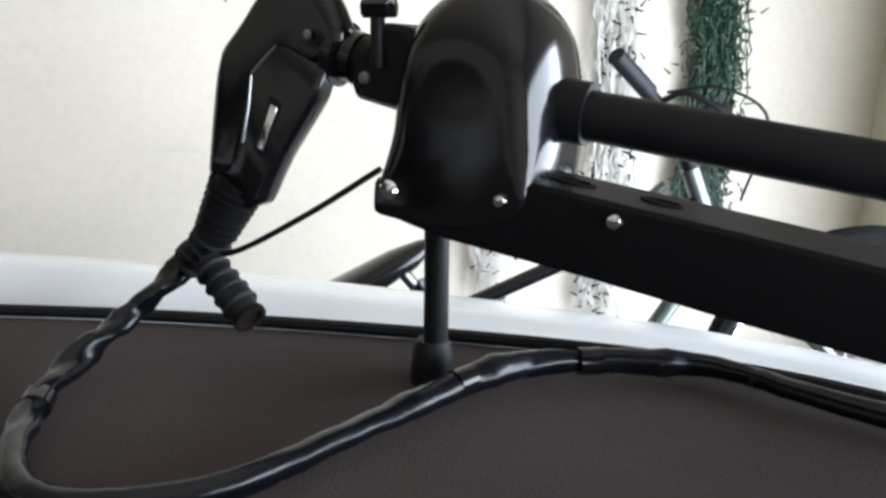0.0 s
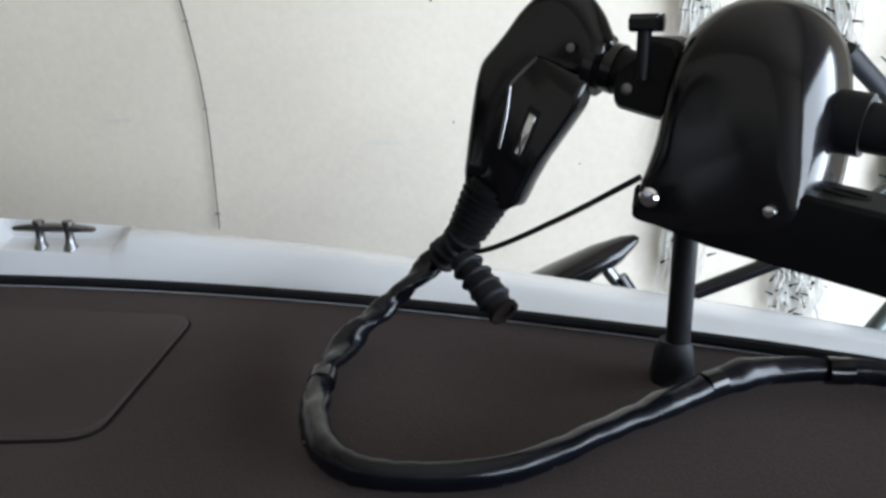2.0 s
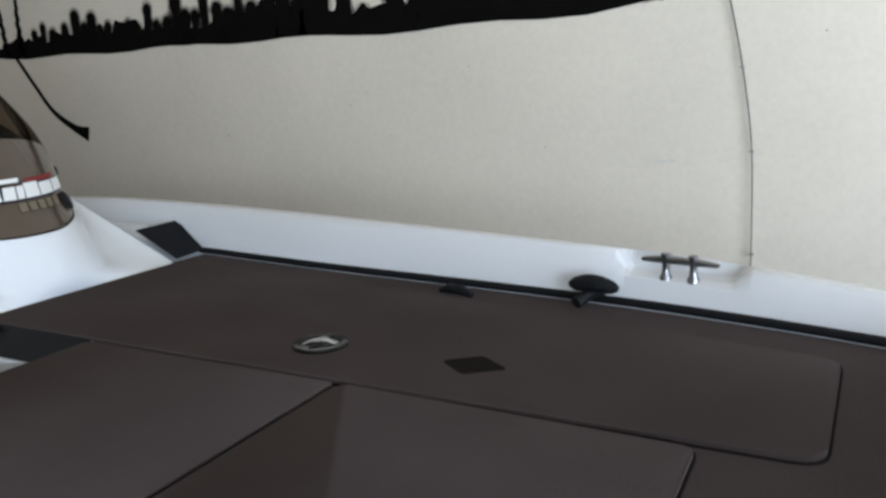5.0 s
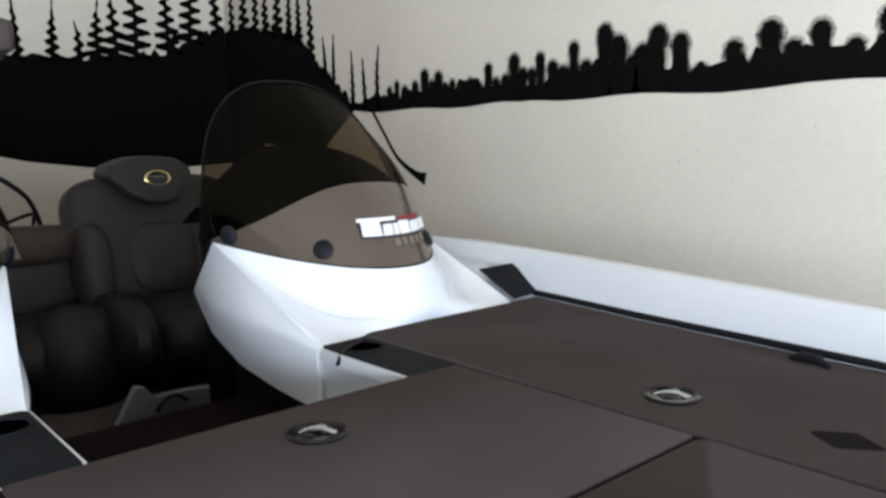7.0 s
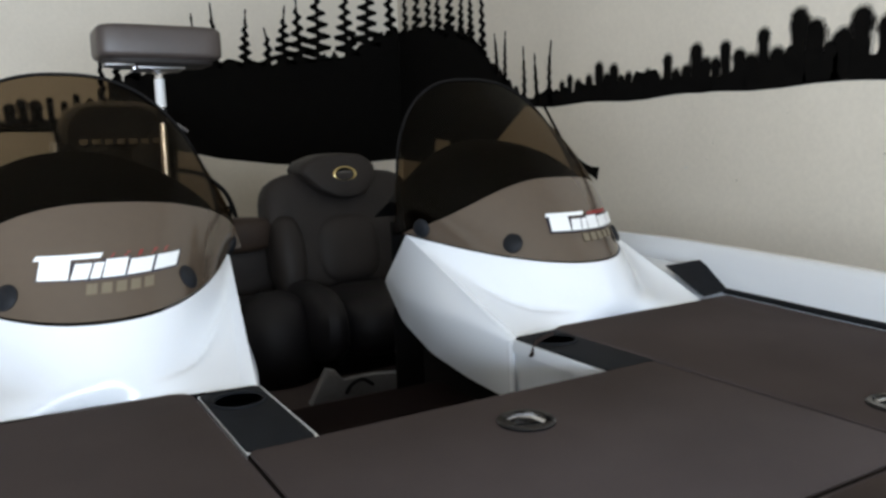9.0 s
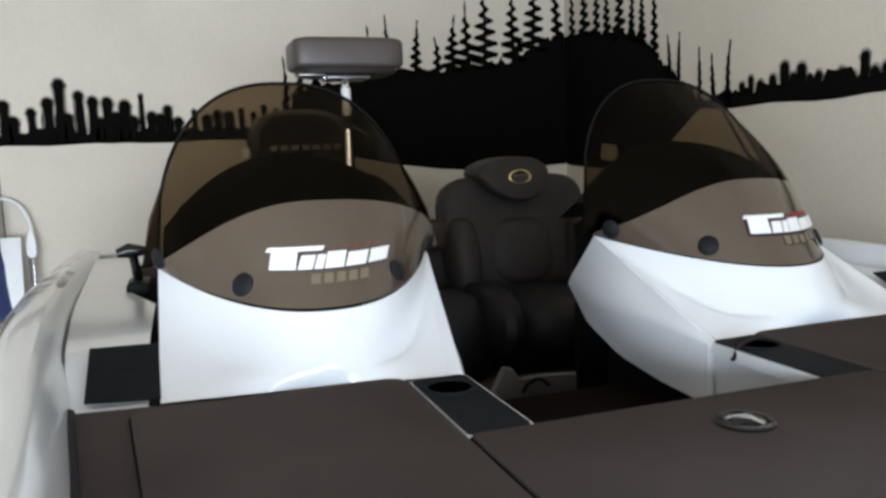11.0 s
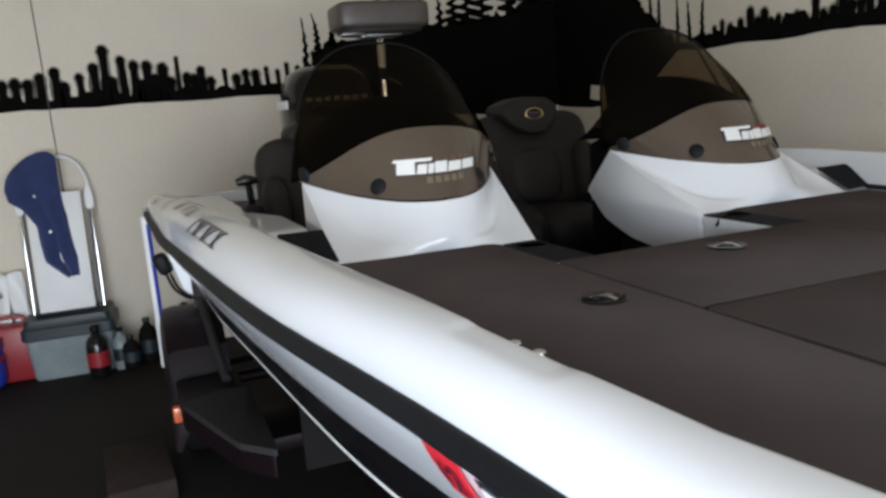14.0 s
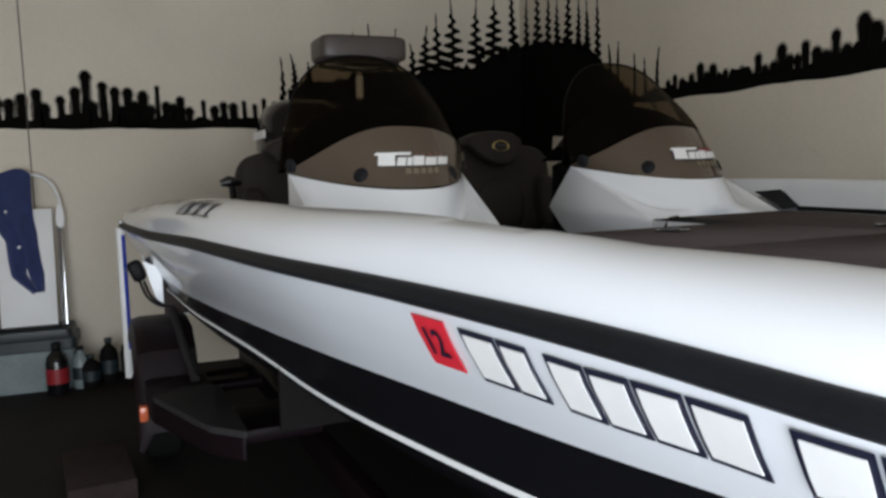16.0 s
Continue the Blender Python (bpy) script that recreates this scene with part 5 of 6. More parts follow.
clamp = part("clamp", bar_loft(rounded([(-0.061, 1.824), (-0.058, 1.846), (-0.036, 1.864), (-0.024, 1.884), (0.008, 1.879), (0.016, 1.862), (0.006, 1.80), (-0.014, 1.803), (-0.056, 1.812)], 0.006, 3), [(0.018, 0.86), (0.026, 1), (0.085, 1), (0.092, 0.86)]), BLACK_MATTE, tm, "black shaft clamp")
part("clamp_bolt", revolve([(0.006, 0), (0.006, 0.004), (0.003, 0.005)], 12, Matrix.Translation((-0.040, 0.018, 1.832)) @ pose(0, 0, 0, 90, 0, 0)), STEEL, clamp)
part("clamp_knob_stem", tube([(-0.0245, 0.016, 1.842), (-0.0245, 0.016, 1.890)], 0.0072, 12), BLACK_MATTE, clamp)
part("clamp_knob", loft([[(u, 0.016 + v * w, z) for u, v in ((-0.039, -0.5), (-0.037, -1), (-0.008, -1), (-0.006, -0.5), (-0.006, 0.5), (-0.008, 1), (-0.037, 1), (-0.039, 0.5))] for z, w in ((1.887, 0.005), (1.890, 0.010), (1.899, 0.011), (1.904, 0.007))]), BLACK_GLOSS, clamp, "black T-shaped clamp knob")
part("neck", tube([(-0.04, 0.05, 1.842), (-0.07, 0.048, 1.850), (-0.12, 0.043, 1.858)], lambda t: 0.0225 + 0.003 * t, 20), BLACK_MATTE, tm)
for u, r in ((-0.066, 0.0265), (-0.084, 0.033)):
    part("neck_ring", tube([(u, 0.047, 1.849 - 0.2 * (u + 0.066)), (u - 0.011, 0.046, 1.852 - 0.2 * (u + 0.066))], r, 20), BLACK_GLOSS, tm)
head_prof = rounded([(u + 0.008, z) for u, z in ((-0.136, 1.938), (-0.162, 1.931), (-0.184, 1.913), (-0.209, 1.885), (-0.240, 1.856), (-0.250, 1.828), (-0.260, 1.781), (-0.272, 1.716), (-0.240, 1.710), (-0.220, 1.760), (-0.203, 1.803), (-0.196, 1.836), (-0.150, 1.868), (-0.098, 1.850), (-0.078, 1.858), (-0.074, 1.876), (-0.088, 1.904), (-0.102, 1.922), (-0.119, 1.933))], 0.008, 3)
hm = part("control_head", leaned(bar_loft(head_prof, [(0.004, 0.80), (0.006, 0.87), (0.012, 0.94), (0.021, 0.985), (0.030, 1.0), (0.040, 1.0), (0.048, 0.98), (0.055, 0.93), (0.060, 0.82)])), BLACK_GLOSS, tm, "glossy black angular control head", 28)
under = rounded([(-0.242, 1.706), (-0.204, 1.692), (-0.186, 1.698), (-0.172, 1.722), (-0.153, 1.750), (-0.125, 1.784), (-0.104, 1.810), (-0.090, 1.840), (-0.150, 1.872), (-0.200, 1.838), (-0.207, 1.803), (-0.224, 1.760)], 0.006, 3)
hu = part("head_underside", leaned(bar_loft(under, [(0.006, 0.90), (0.009, 0.95), (0.015, 1.0), (0.046, 1.0), (0.053, 0.94)])), BLACK_GLOSS, tm, "black lower shell of the control head", 28)
part("shell_step", leaned(tube([(-0.203, 0.007, 1.762), (-0.192, 0.006, 1.800), (-0.186, 0.006, 1.832), (-0.150, 0.007, 1.862)], 0.0022, 8)), STEEL, hm, "bright edge between the shells")
sl = Matrix.Translation((-0.166, 0.009, 1.779)) @ pose(0, 0, 0, 0, 26, 0)
part("display_frame", leaned(box((0, 0, 0), (0.020, 0.010, 0.064), 0.003, sl)), BLACK_MATTE, hu)
part("display", leaned(box((0, -0.005, 0), (0.009, 0.004, 0.050), 0.001, sl)), CHROME, hu, "pale reflective display window")
part("side_slot", leaned(tube([(-0.128, 0.010, 1.800), (-0.150, 0.010, 1.772), (-0.164, 0.010, 1.748)], 0.0028, 6)), STEEL, hu, "thin bright slot")
part("head_stripe", leaned(tube([(-0.202, 0.008, 1.872), (-0.182, 0.007, 1.892), (-0.162, 0.008, 1.912)], 0.0016, 6)), GOLD, hm, "thin yellow line of print")
part("head_screw", leaned(revolve([(0.005, 0), (0.005, 0.002), (0.002, 0.003)], 12, Matrix.Translation((-0.104, -0.004, 1.872)) @ pose(0, 0, 0, 90, 0, 0))), STEEL, hm)
# strain relief: a ribbed boot
ax0, ax1 = Vector((-0.203, 0.010, 1.716)), Vector((-0.236, -0.001, 1.652))
boot = part("cable_boot", tube([ax0.lerp(ax1, t) for t in (0, 0.3, 0.6, 1)], lambda t: 0.0255 - 0.005 * t, 16), BLACK_MATTE, tm, "black rubber cable boot")
for k in range(7):
    p = ax0.lerp(ax1, 0.10 + 0.125 * k)
    part("boot_rib", revolve([(0.019, -0.0016), (0.0315 - 0.0011 * k, -0.0011), (0.0315 - 0.0011 * k, 0.0011), (0.019, 0.0016)], 18, Matrix.Translation(p) @ frame_at(ax1 - ax0)), BLACK_MATTE, boot)
part("boot_end", tube([ax1 + Vector((0.004, 0, 0.010)), ax1, ax1 + Vector((-0.020, -0.004, -0.018)), ax1 + Vector((-0.034, -0.008, -0.028))], lambda t: 0.021 - 0.003 * t, 14), RUBBER, tm, "taped end of the cable boot")
for k in range(4):
    part("tape_fold", revolve([(0.019, -0.003), (0.0245 - 0.001 * k, 0), (0.019, 0.003)], 12, Matrix.Translation(ax1 + Vector((-0.010, -0.002, -0.010)) * k) @ frame_at((-0.6, -0.1, -0.55)) @ pose(0, 0, 0, 9 * (-1) ** k, 0, 0)), RUBBER, tm)
inv = TM_LOCAL.inverted()
loom = smooth_path([inv @ Vector(p) for p in ((-0.249, 0.865, 1.628), (-0.278, 0.845, 1.598), (-0.316, 0.81, 1.565), (-0.343, 0.765, 1.543), (-0.352, 0.70, 1.530), (-0.338, 0.615, 1.526), (-0.300, 0.540, 1.525), (-0.240, 0.510, 1.525), (-0.14, 0.535, 1.525), (-0.06, 0.61, 1.527), (0.022, 0.688, 1.532), (0.09, 0.745, 1.536), (0.16, 0.775, 1.534), (0.26, 0.785, 1.53), (0.34, 0.775, 1.527), (0.42, 0.70, 1.525), (0.52, 0.62, 1.525))], 8)
wob = random.Random(8)
loom = [p + Vector((wob.uniform(-1, 1), wob.uniform(-1, 1), wob.uniform(-0.5, 1))) * 0.0009 for p in loom]
def wrapped(pts, r, n=18):
    """A cable in loose, twisted plastic wrap."""
    pts = [Vector(p) for p in pts]
    rings, up = [], None
    for i, p in enumerate(pts):
        d = (pts[min(i + 1, len(pts) - 1)] - pts[max(i - 1, 0)]).normalized()
        up = d.orthogonal().normalized() if up is None else (up - d * up.dot(d)).normalized()
        sd = d.cross(up)
        tw, fold = 0.30 * i if i < 40 else 12 + 0.07 * (i - 40), 0.05 * math.sin(0.31 * i) + sum(h * math.exp(-((i - c) / 1.3) ** 2) for c, h in ((14, -0.25), (22, 0.2), (36, -0.22), (78, 0.16), (88, 0.2), (98, -0.22), (106, 0.18)))
        rings.append([p + (up * math.cos(q) + sd * math.sin(q)) * r * (1 + fold + (0.24 if i < 40 else 0.12) * math.cos(2 * (q - tw)) + 0.02 * math.cos(5 * q + 0.4 * i)) for q in (2 * math.pi * k / n for k in range(n))])
    return loft(rings)


part("cable_loom", wrapped(loom, 0.0132), LOOM, tm, "shiny black wrapped cable loom")
for k in (34, 84, 99, 106):
    if k < len(loom) - 1:
        part("loom_tape", tube([loom[k - 1], loom[k], loom[k + 1]], 0.0152, 12), BLACK_GLOSS, tm, "band of black tape")
pl0, pl1 = Vector((-0.215, -0.03, 1.632)), Vector((-0.147, -0.045, 1.590))
plug = part("charge_plug", tube([pl0.lerp(pl1, t) for t in (0, 0.25, 0.5, 0.75, 1)], lambda t: 0.0165 + 0.003 * math.sin(18 * t), 14), RUBBER, tm, "ribbed black rubber plug")
for k in range(4):
    part("plug_rib", revolve([(0.0175, -0.003), (0.0205, 0), (0.0175, 0.003)], 14, Matrix.Translation(pl0.lerp(pl1, 0.15 + 0.22 * k)) @ frame_at(pl1 - pl0)), RUBBER, plug)
part("plug_socket", revolve([(0.018, 0), (0.018, 0.006), (0.013, 0.006), (0.012, 0.001)], 16, Matrix.Translation(pl1) @ frame_at(pl1 - pl0)), GAP, plug)
part("pull_rope", tube(smooth_path([(-0.255, 0.0, 1.640), (-0.20, -0.01, 1.642), (-0.10, -0.005, 1.694), (-0.012, 0.0, 1.748)], 6), 0.0032, 8), BLACK_MATTE, tm, "thin black pull rope")
part("rope_drop", tube(smooth_path([(-0.222, -0.02, 1.638), (-0.205, -0.032, 1.625), (-0.20, -0.036, 1.608)], 4), 0.0028, 6), BLACK_MATTE, tm)
leg = part("support_leg", tube([(0.006, 0.08, DZ + 0.03), (0.006, 0.08, 1.70)], 0.0135, 16), BLACK_MATTE, tm, "black support leg")
part("rubber_foot", revolve([(0.024, 0), (0.025, 0.01), (0.021, 0.045), (0.017, 0.052)], 18, Matrix.Translation((0.002, 0.08, DZ - 0.004))), RUBBER, leg, "black rubber foot")

# ---- things by the side wall ----


def light_bundle(x0, x1, zt, zb, mat, name, label, seed, strands, bulbs, leafy):
    rg = random.Random(seed)
    th = thing(name, Matrix.Translation(((x0 + x1) / 2, Y1 - 0.045, zb)), label, "string lights", "hanging light strings")
    bm = bmesh.new()
    hw = (x1 - x0) / 2
    for k in range(strands):
        ph, cx = rg.uniform(0, 6), rg.uniform(-0.7, 0.7) * hw
        end = rg.uniform(0, 0.18)
        pts = []
        n = 46
        for i in range(n + 1):
            t = i / n
            pts.append((cx + hw * 0.45 * math.sin(ph + 19 * t + 3 * math.sin(7 * t + ph)) + rg.uniform(-0.008, 0.008), 0.02 * math.sin(11 * t + ph) + rg.uniform(-0.012, 0.012), end + (zt - zb - end) * t + rg.uniform(-0.006, 0.006)))
        add_tube(bm, pts, 0.0016 if not leafy else 0.0022, 4, False)
    tagged(part("wire_tangle", bm, mat, th, smooth=False), kind="stuff")
    bm = bmesh.new()
    for k in range(bulbs):
        p = Vector((rg.gauss(0, 0.55) * hw, rg.uniform(-0.03, 0.02), rg.uniform(0.0, zt - zb)))
        d = Vector((rg.uniform(-1, 1), rg.uniform(-0.8, 0.3), rg.uniform(-0.7, 0.7))).normalized()
        add_tube(bm, [p, p + d * 0.012, p + d * 0.026], lambda t: 0.0038 * (1 - 0.6 * t), 5)
    tagged(part("bulb_mass", bm, mat if leafy else DASH_DARK, th, smooth=False), kind="stuff")
    part("nail", tube([(0, 0.04, zt - zb - 0.01), (0, -0.02, zt - zb)], 0.003, 6), STEEL, th)
    return th


light_bundle(0.452, 0.565, 2.6, 1.09, WIRE_WHITE, "string_lights", "tangled white fairy lights hung in a bundle", 1, 46, 130, False)
light_bundle(0.778, 0.928, 2.6, 1.03, WIRE_WHITE, "string_lights", "wide tangled bundle of white fairy lights on the wall", 2, 74, 230, False)
light_bundle(1.061, 1.231, 2.6, 1.23, WIRE_GREEN, "string_lights", "dense bundle of dark green fairy lights", 3, 95, 1700, True)

rod = thing("fishing_rod", Matrix.Translation((0, Y1 - 0.012, 0)), "thin fishing rod hanging tip down on the wall", "fishing rod")
rp = smooth_path([(-0.972, 0, 2.445), (-0.901, 0, 2.165), (-0.849, 0, 1.925), (-0.817, 0, 1.694), (-0.808, 0, 1.40), (-0.808, 0, 1.353)], 8)
part("blank", tube(rp, lambda t: 0.0028 - 0.0014 * t, 8), ROD, rod)
for i in (8, 16, 24, 32):
    part("guide", revolve([(0.006, -0.002), (0.0085, 0), (0.006, 0.002)], 10, Matrix.Translation(rp[i] + Vector((0, -0.004, 0)))), STEEL, rod, "small rod guide")

bike = thing("bicycle", BOW @ Matrix.Translation((0, 1.52, 0)), "silver and black bicycle standing against the wall", "bicycle")


def bar(name, a, b, r, mat, label=""):
    return part(name, tube([(a[0], a[1], a[2]), (b[0], b[1], b[2])], r, 12), mat, bike, label)


def bike_wheel(cx, cz):
    w = part("wheel", tube([(cx + 0.315 * math.cos(a), 0, cz + 0.315 * math.sin(a)) for a in np.linspace(0, 2 * math.pi, 49)], 0.023, 10), TYRE, bike, "black bicycle tyre")
    part("rim", tube([(cx + 0.287 * math.cos(a), 0, cz + 0.287 * math.sin(a)) for a in np.linspace(0, 2 * math.pi, 49)], 0.0085, 8), CHROME, w, "bright wheel rim")
    bm = bmesh.new()
    for k in range(24):
        a = 2 * math.pi * k / 24
        add_tube(bm, [(cx + 0.02 * math.cos(a + 1), 0.02 * (-1) ** k, cz + 0.02 * math.sin(a + 1)), (cx + 0.285 * math.cos(a), 0, cz + 0.285 * math.sin(a))], 0.001, 4)
    part("spokes", bm, STEEL, w)
    part("hub", tube([(cx, -0.04, cz), (cx, 0.04, cz)], 0.018, 12), STEEL, w)


bike_wheel(0.93, 1.19)
bike_wheel(-0.12, 1.04)
bar("head_tube", (0.60, 0, 1.50), (0.54, 0, 1.64), 0.019, BIKE_SILVER)
bar("top_tube", (0.57, 0, 1.575), (0.08, 0, 1.34), 0.016, BLACK_GLOSS)
bar("down_tube", (0.61, 0, 1.50), (0.30, 0, 0.98), 0.018, BIKE_SILVER)
bar("seat_tube", (0.0, 0, 1.40), (0.30, 0, 0.98), 0.016, BLACK_GLOSS)
for s in (-1, 1):
    bar("fork_blade", (0.61, s * 0.04, 1.49), (0.93, s * 0.05, 1.19), 0.011, BIKE_SILVER)
    bar("seat_stay", (0.03, s * 0.02, 1.35), (-0.12, s * 0.05, 1.04), 0.008, BLACK_GLOSS)
bar("brace", (0.44, 0.03, 1.55), (0.50, 0.02, 1.605), 0.010, BIKE_SILVER, "silver brace tube")
bar("seat_post", (-0.03, 0, 1.42), (0.02, 0, 1.36), 0.013, STEEL)
part("saddle", loft([[(x, w * math.cos(a), z + h * math.sin(a)) for a in (2 * math.pi * k / 16 for k in range(16))] for x, z, w, h in ((-0.232, 1.366, 0.012, 0.003), (-0.205, 1.372, 0.05, 0.012), (-0.14, 1.392, 0.07, 0.028), (-0.06, 1.428, 0.058, 0.036), (0.0, 1.460, 0.034, 0.028), (0.025, 1.478, 0.018, 0.014), (0.034, 1.482, 0.006, 0.005))]), BLACK_GLOSS, bike, "black bicycle saddle")
bar("stem", (0.545, 0, 1.63), (0.50, 0, 1.73), 0.014, BLACK_MATTE)
part("handlebar", tube(smooth_path([(0.36, -0.10, 1.85), (0.43, -0.06, 1.79), (0.50, 0.0, 1.735), (0.58, 0.05, 1.735), (0.66, 0.16, 1.75)], 6), 0.012, 12), BLACK_MATTE, bike, "black handlebar")
part("grip", tube([(0.352, -0.107, 1.856), (0.395, -0.08, 1.82), (0.43, -0.06, 1.79)], 0.017, 12), RUBBER, bike, "black rubber grip")
part("brake_lever", tube(smooth_path([(0.46, -0.05, 1.775), (0.50, -0.07, 1.79), (0.57, -0.08, 1.755), (0.62, -0.07, 1.73)], 5), 0.006, 8), BLACK_MATTE, bike, "dark brake lever")
part("brake_cable", tube(smooth_path([(0.47, -0.04, 1.79), (0.56, -0.08, 1.80), (0.66, -0.06, 1.74), (0.64, -0.02, 1.58)], 6), 0.003, 6), BLACK_MATTE, bike)

part("wall_hook", tube([(0.30, 0.0, 1.46), (0.30, 0.2, 1.47), (0.33, 0.67, 1.47)], 0.012, 8), BLACK_MATTE, bike, "black wall hook")

# ---- things by the back wall ----
tote = thing("storage_tote", Matrix.Translation((-6.03, -1.98, FZ)) @ Matrix.Scale(0.93, 4), "cloudy plastic storage tote with a dark lid", "storage tote")
part("body", loft([[(x, y, z) for x, y in rounded([(-0.21 * k, -0.31 * k), (0.21 * k, -0.31 * k), (0.21 * k, 0.31 * k), (-0.21 * k, 0.31 * k)], 0.05)] for z, k in ((0, 0.9), (0.02, 0.93), (0.33, 1.0))]), CLEAR_TOTE, tote)
part("lid", loft([[(x, y, z) for x, y in rounded([(-0.22 * k, -0.325 * k), (0.22 * k, -0.325 * k), (0.22 * k, 0.325 * k), (-0.22 * k, 0.325 * k)], 0.05)] for z, k in ((0.315, 0.98), (0.325, 1.02), (0.40, 1.02), (0.42, 0.95), (0.47, 0.93), (0.475, 0.9))]), TOTE_LID, tote, "dark teal lid")

cart = thing("folding_cart", Matrix.Translation((-6.03, -1.975, 0.645)) @ Matrix.Scale(0.92, 4), "white panelled folding hand cart with chrome tubes", "hand cart")
lean = Matrix.Translation((0, 0, 0)) @ pose(0, 0, 0, 0, -8, 0)
for s in (-1, 1):
    part("side_tube", tube([lean @ Vector((0.0, s * 0.255, 0.0)), lean @ Vector((0, s * 0.255, 0.82))], 0.013, 12), CHROME, cart, "chrome side tube")
    part("inner_tube", tube([lean @ Vector((0.02, s * 0.225, 0.0)), lean @ Vector((0.02, s * 0.235, 0.80))], 0.010, 10), STEEL, cart)
    part("clip", loft([[lean @ Vector((a, s * 0.25 + b, z)) for a, b in ((-0.025, -0.03 * k), (0.03, -0.03 * k), (0.03, 0.03 * k), (-0.025, 0.03 * k))] for z, k in ((0.78, 0.5), (0.81, 1.0), (0.88, 1.0), (0.95, 0.6), (0.97, 0.3))]), WHITE_PLASTIC, cart, "white plastic clip")
part("handle", tube(smooth_path([lean @ Vector(p) for p in ((0, -0.25, 0.88), (0, -0.245, 1.02), (0, -0.19, 1.15), (0, -0.09, 1.21), (0, 0.09, 1.21), (0, 0.19, 1.15), (0, 0.245, 1.02), (0, 0.25, 0.88))], 6), 0.013, 12), WHITE_PLASTIC, cart, "white arched handle")
part("panel", box((0.015, 0, 0.47), (0.018, 0.40, 0.93), 0.006, lean), WHITE_PLASTIC, cart, "white flat panel")
part("foot_plate", box((0.05, 0, 0.012), (0.20, 0.44, 0.02), 0.004), BLACK_MATTE, cart)

jk = thing("jacket", cart.matrix_world.copy(), "navy blue jacket draped over the cart handle", "jacket")


def drape(u, v):
    w = [(-0.29, 0.06), (-0.31, 0.06), (-0.30, 0.06), (-0.20, 0.06), (-0.12, 0.08), (-0.11, 0.10), (-0.09, 0.11), (0.05, 0.10)]
    t = v * 7
    i = min(6, int(t))
    l = w[i][0] + (w[i + 1][0] - w[i][0]) * (t - i)
    r = w[i][1] + (w[i + 1][1] - w[i][1]) * (t - i)
    z = 1.25 - 0.98 * v
    y = l + (r - l) * u
    z -= 0.30 * max(0, -(y + 0.05)) * max(0, 1 - 1.4 * v) * (1 if y < -0.05 else 0)
    z -= (0.13 * max(0, 1 - u / 0.5) ** 2 + 0.05 * max(0, (u - 0.8) / 0.2) ** 2) * max(0, 1 - 2.5 * v)
    x = 0.075 + 0.022 * math.sin(3.3 * u * math.pi) * (0.4 + v) + 0.012 * math.sin(9 * v + 5 * u)
    return lean @ Vector((x + 0.02, y, z))


part("cloth", sheet(drape, 24, 36, 0.02), BLUE_CLOTH, jk)
part("button", revolve([(0.012, 0), (0.012, 0.006), (0.004, 0.008)], 12, Matrix.Translation(lean @ Vector((0.13, -0.04, 0.63))) @ pose(0, 0, 0, 0, 90, 0)), WHITE_PLASTIC, jk, "pale button")

cool = thing("soft_cooler", Matrix.Translation((-5.92, -2.7, FZ)) @ Matrix.Scale(0.93, 4), "blue and red soft cooler bag on the floor", "cooler bag")
part("body", pillow((0, 0, 0.15), (0.40, 0.62, 0.30), 6, 28, 14), BLUE_PLASTIC, cool, "blue bag body")
part("band", pillow((0, 0, 0.225), (0.415, 0.635, 0.045), 6, 28, 8), RED_PLASTIC, cool, "red band")
part("upper", pillow((0, 0, 0.315), (0.40, 0.62, 0.11), 5, 28, 10), BLUE_PLASTIC, cool, "blue upper pocket")
part("top_band", pillow((0, 0, 0.36), (0.41, 0.63, 0.045), 5, 28, 8), RED_PLASTIC, cool, "red top rim")
part("handle", tube(smooth_path([(0.02, -0.22, 0.37), (0.03, -0.15, 0.50), (0.03, 0.1, 0.50), (0.02, 0.2, 0.37)], 6), 0.012, 10), BLACK_MATTE, cool)
case = thing("tool_case", Matrix.Translation((-6.0, -2.37, FZ)) @ Matrix.Scale(0.93, 4), "red plastic case behind the cooler", "case")
part("body", box((0, 0, 0.22), (0.22, 0.46, 0.44), 0.04), RED_PLASTIC, case)
part("handle", tube(smooth_path([(0.02, -0.12, 0.43), (0.02, -0.08, 0.49), (0.02, 0.08, 0.49), (0.02, 0.12, 0.43)], 6), 0.016, 10), RED_PLASTIC, case)
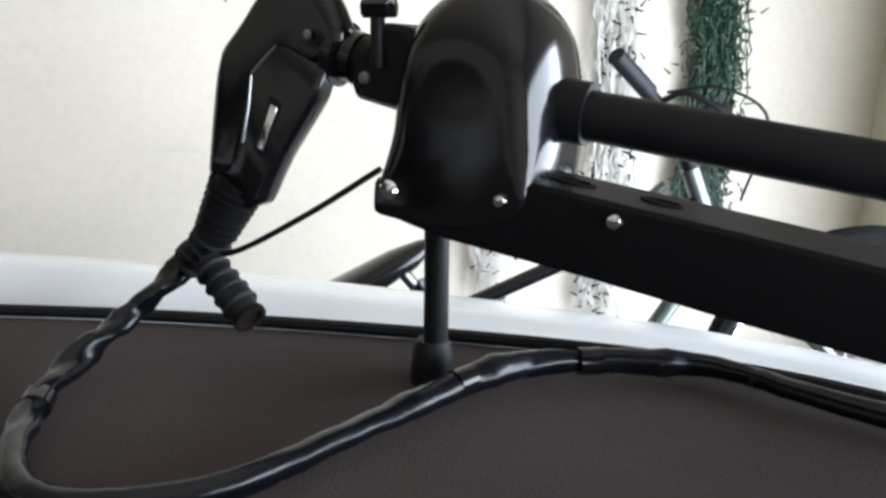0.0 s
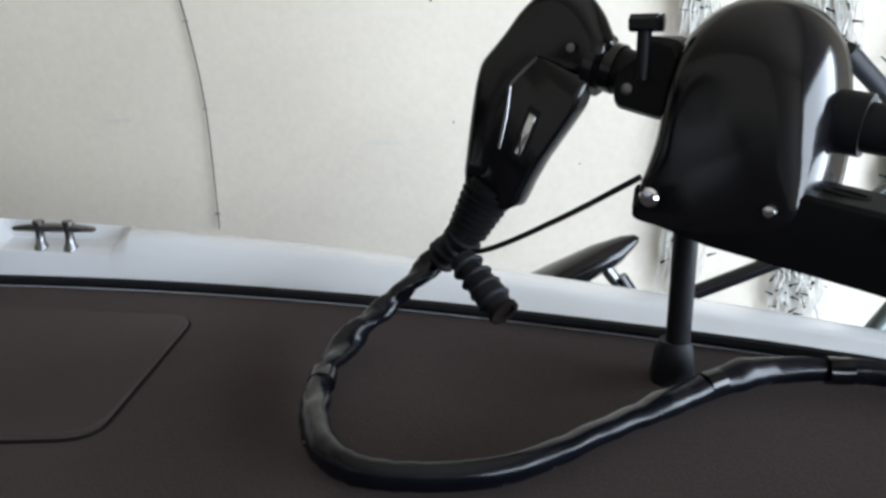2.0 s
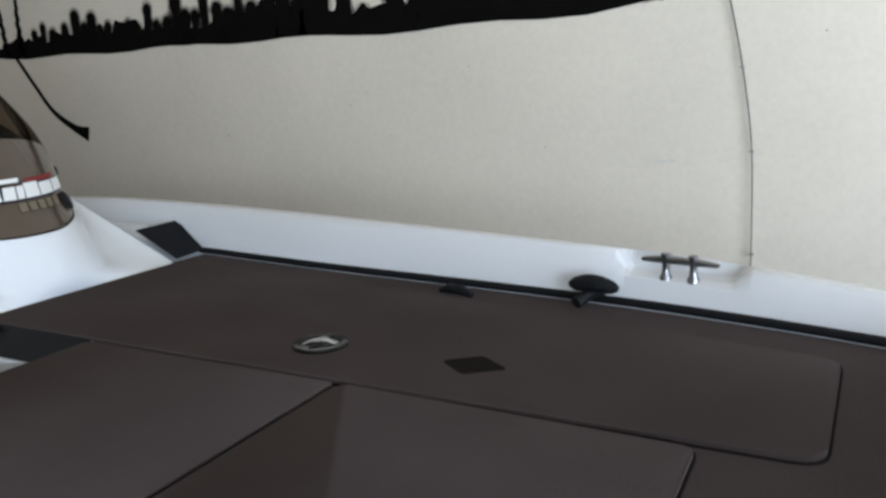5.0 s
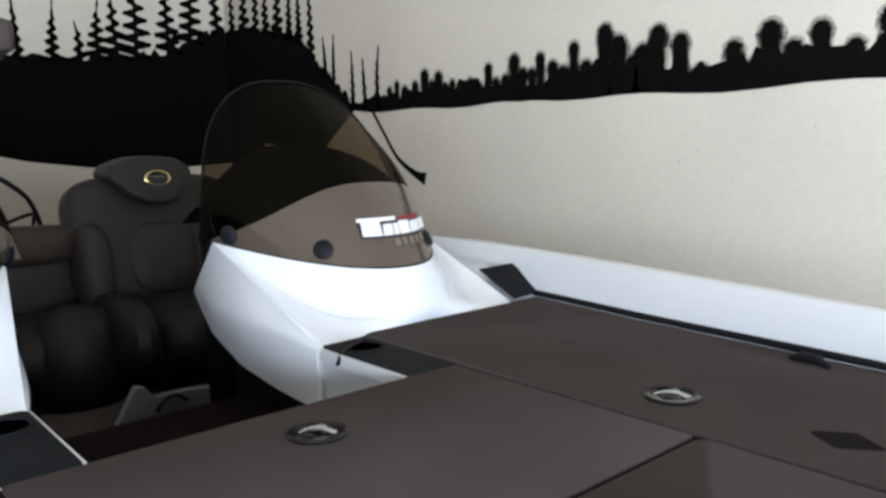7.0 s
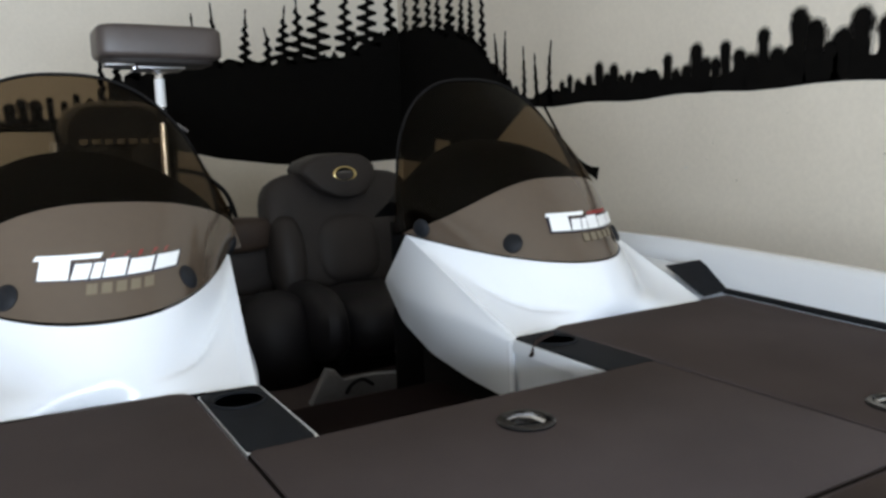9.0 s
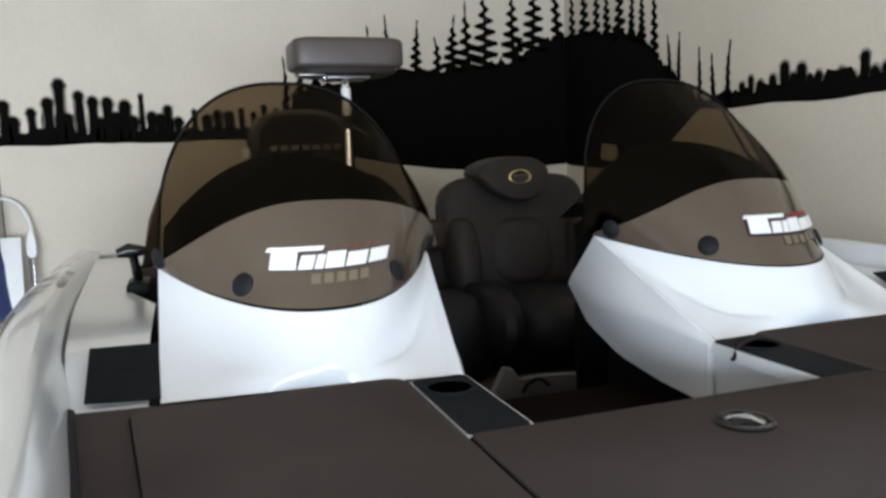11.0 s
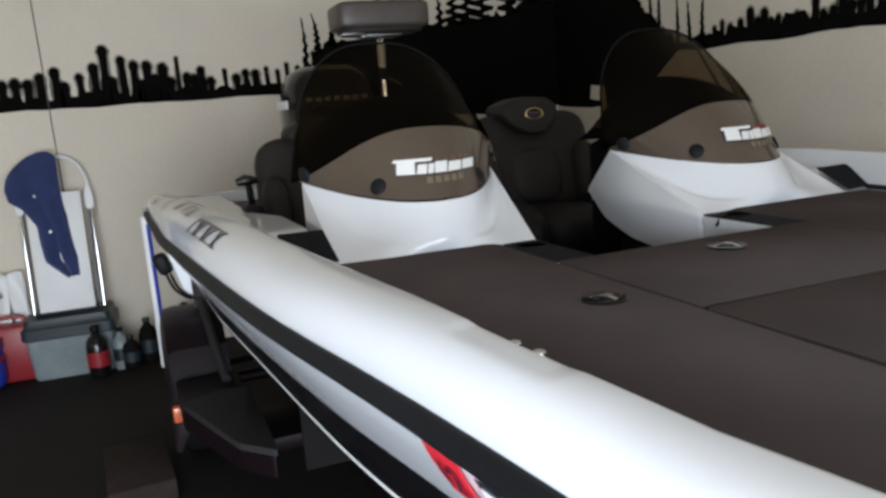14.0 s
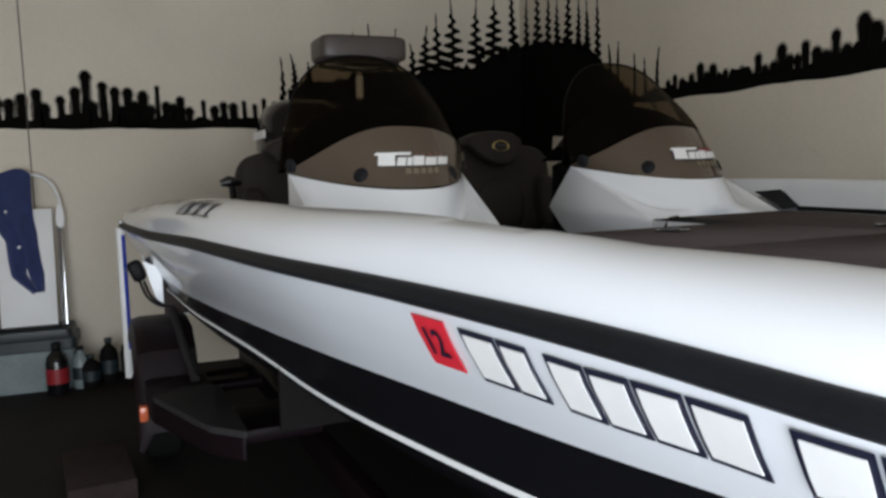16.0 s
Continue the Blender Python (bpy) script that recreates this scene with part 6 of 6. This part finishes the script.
bag = thing("plastic_bag", Matrix.Translation((-6.12, -2.36, FZ)) @ Matrix.Scale(0.93, 4), "crumpled translucent plastic bag with wire loops", "bag")
part("sheet", sheet(lambda u, v: Vector((0.08 * math.cos(2 * math.pi * u) * (1.2 - v) + 0.012 * math.sin(23 * u + 7 * v), 0.19 * math.sin(2 * math.pi * u) * (1.15 - 0.7 * v) + 0.015 * math.sin(17 * u - 9 * v), 0.80 * v + 0.02 * math.sin(11 * u))), 32, 16), WHITE_PLASTIC, bag)
part("wire_loop", tube([(0.1, -0.14 + 0.10 * math.cos(a), 0.66 + 0.03 * math.sin(a)) for a in np.linspace(0, 2 * math.pi, 20)], 0.006, 6), BLACK_MATTE, bag)


def bottle(m, h, r, mat, cap_mat, label):
    b = thing("bottle", m, label, "bottle", "bottles by the wall")
    part("body", revolve([(r * 0.9, 0), (r, 0.01), (r, h * 0.62), (r * 0.85, h * 0.74), (r * 0.36, h * 0.86), (r * 0.36, h * 0.92)], 18), mat, b)
    part("cap", revolve([(r * 0.42, h * 0.92), (r * 0.42, h), (r * 0.3, h * 1.01)], 14), cap_mat, b)
    part("label", revolve([(r * 1.012, h * 0.22), (r * 1.012, h * 0.52)], 18), RED_PLASTIC if mat is BLACK_GLOSS else TOTE_LID, b)


bottle(Matrix.Translation((-5.75, -1.80, FZ)), 0.36, 0.075, BLACK_GLOSS, BLACK_MATTE, "black bottle with a red label")
bottle(Matrix.Translation((-5.86, -1.655, FZ)), 0.30, 0.06, CLEAR_TOTE, BLACK_MATTE, "cloudy bottle beside the tote")
for k, (dx, dy, h) in enumerate(((0, 0, 0.33), (0.05, 0.16, 0.36), (-0.1, 0.30, 0.38), (0.1, -0.13, 0.24))):
    bottle(Matrix.Translation((-5.93 + dx, -1.47 + dy * 0.92, FZ)), h, 0.065, DASH_DARK, TOTE_LID, "dark bottle standing by the wall")
plank = thing("wood_block", BOAT @ Matrix.Translation((-2.42, -1.50, FZ)) @ pose(0, 0, 0, 0, 0, 4), "weathered timber block on the floor", "timber")
part("timber", box((-0.3, 0.0, 0.05), (0.6, 0.30, 0.10), 0.01), WOOD, plank)
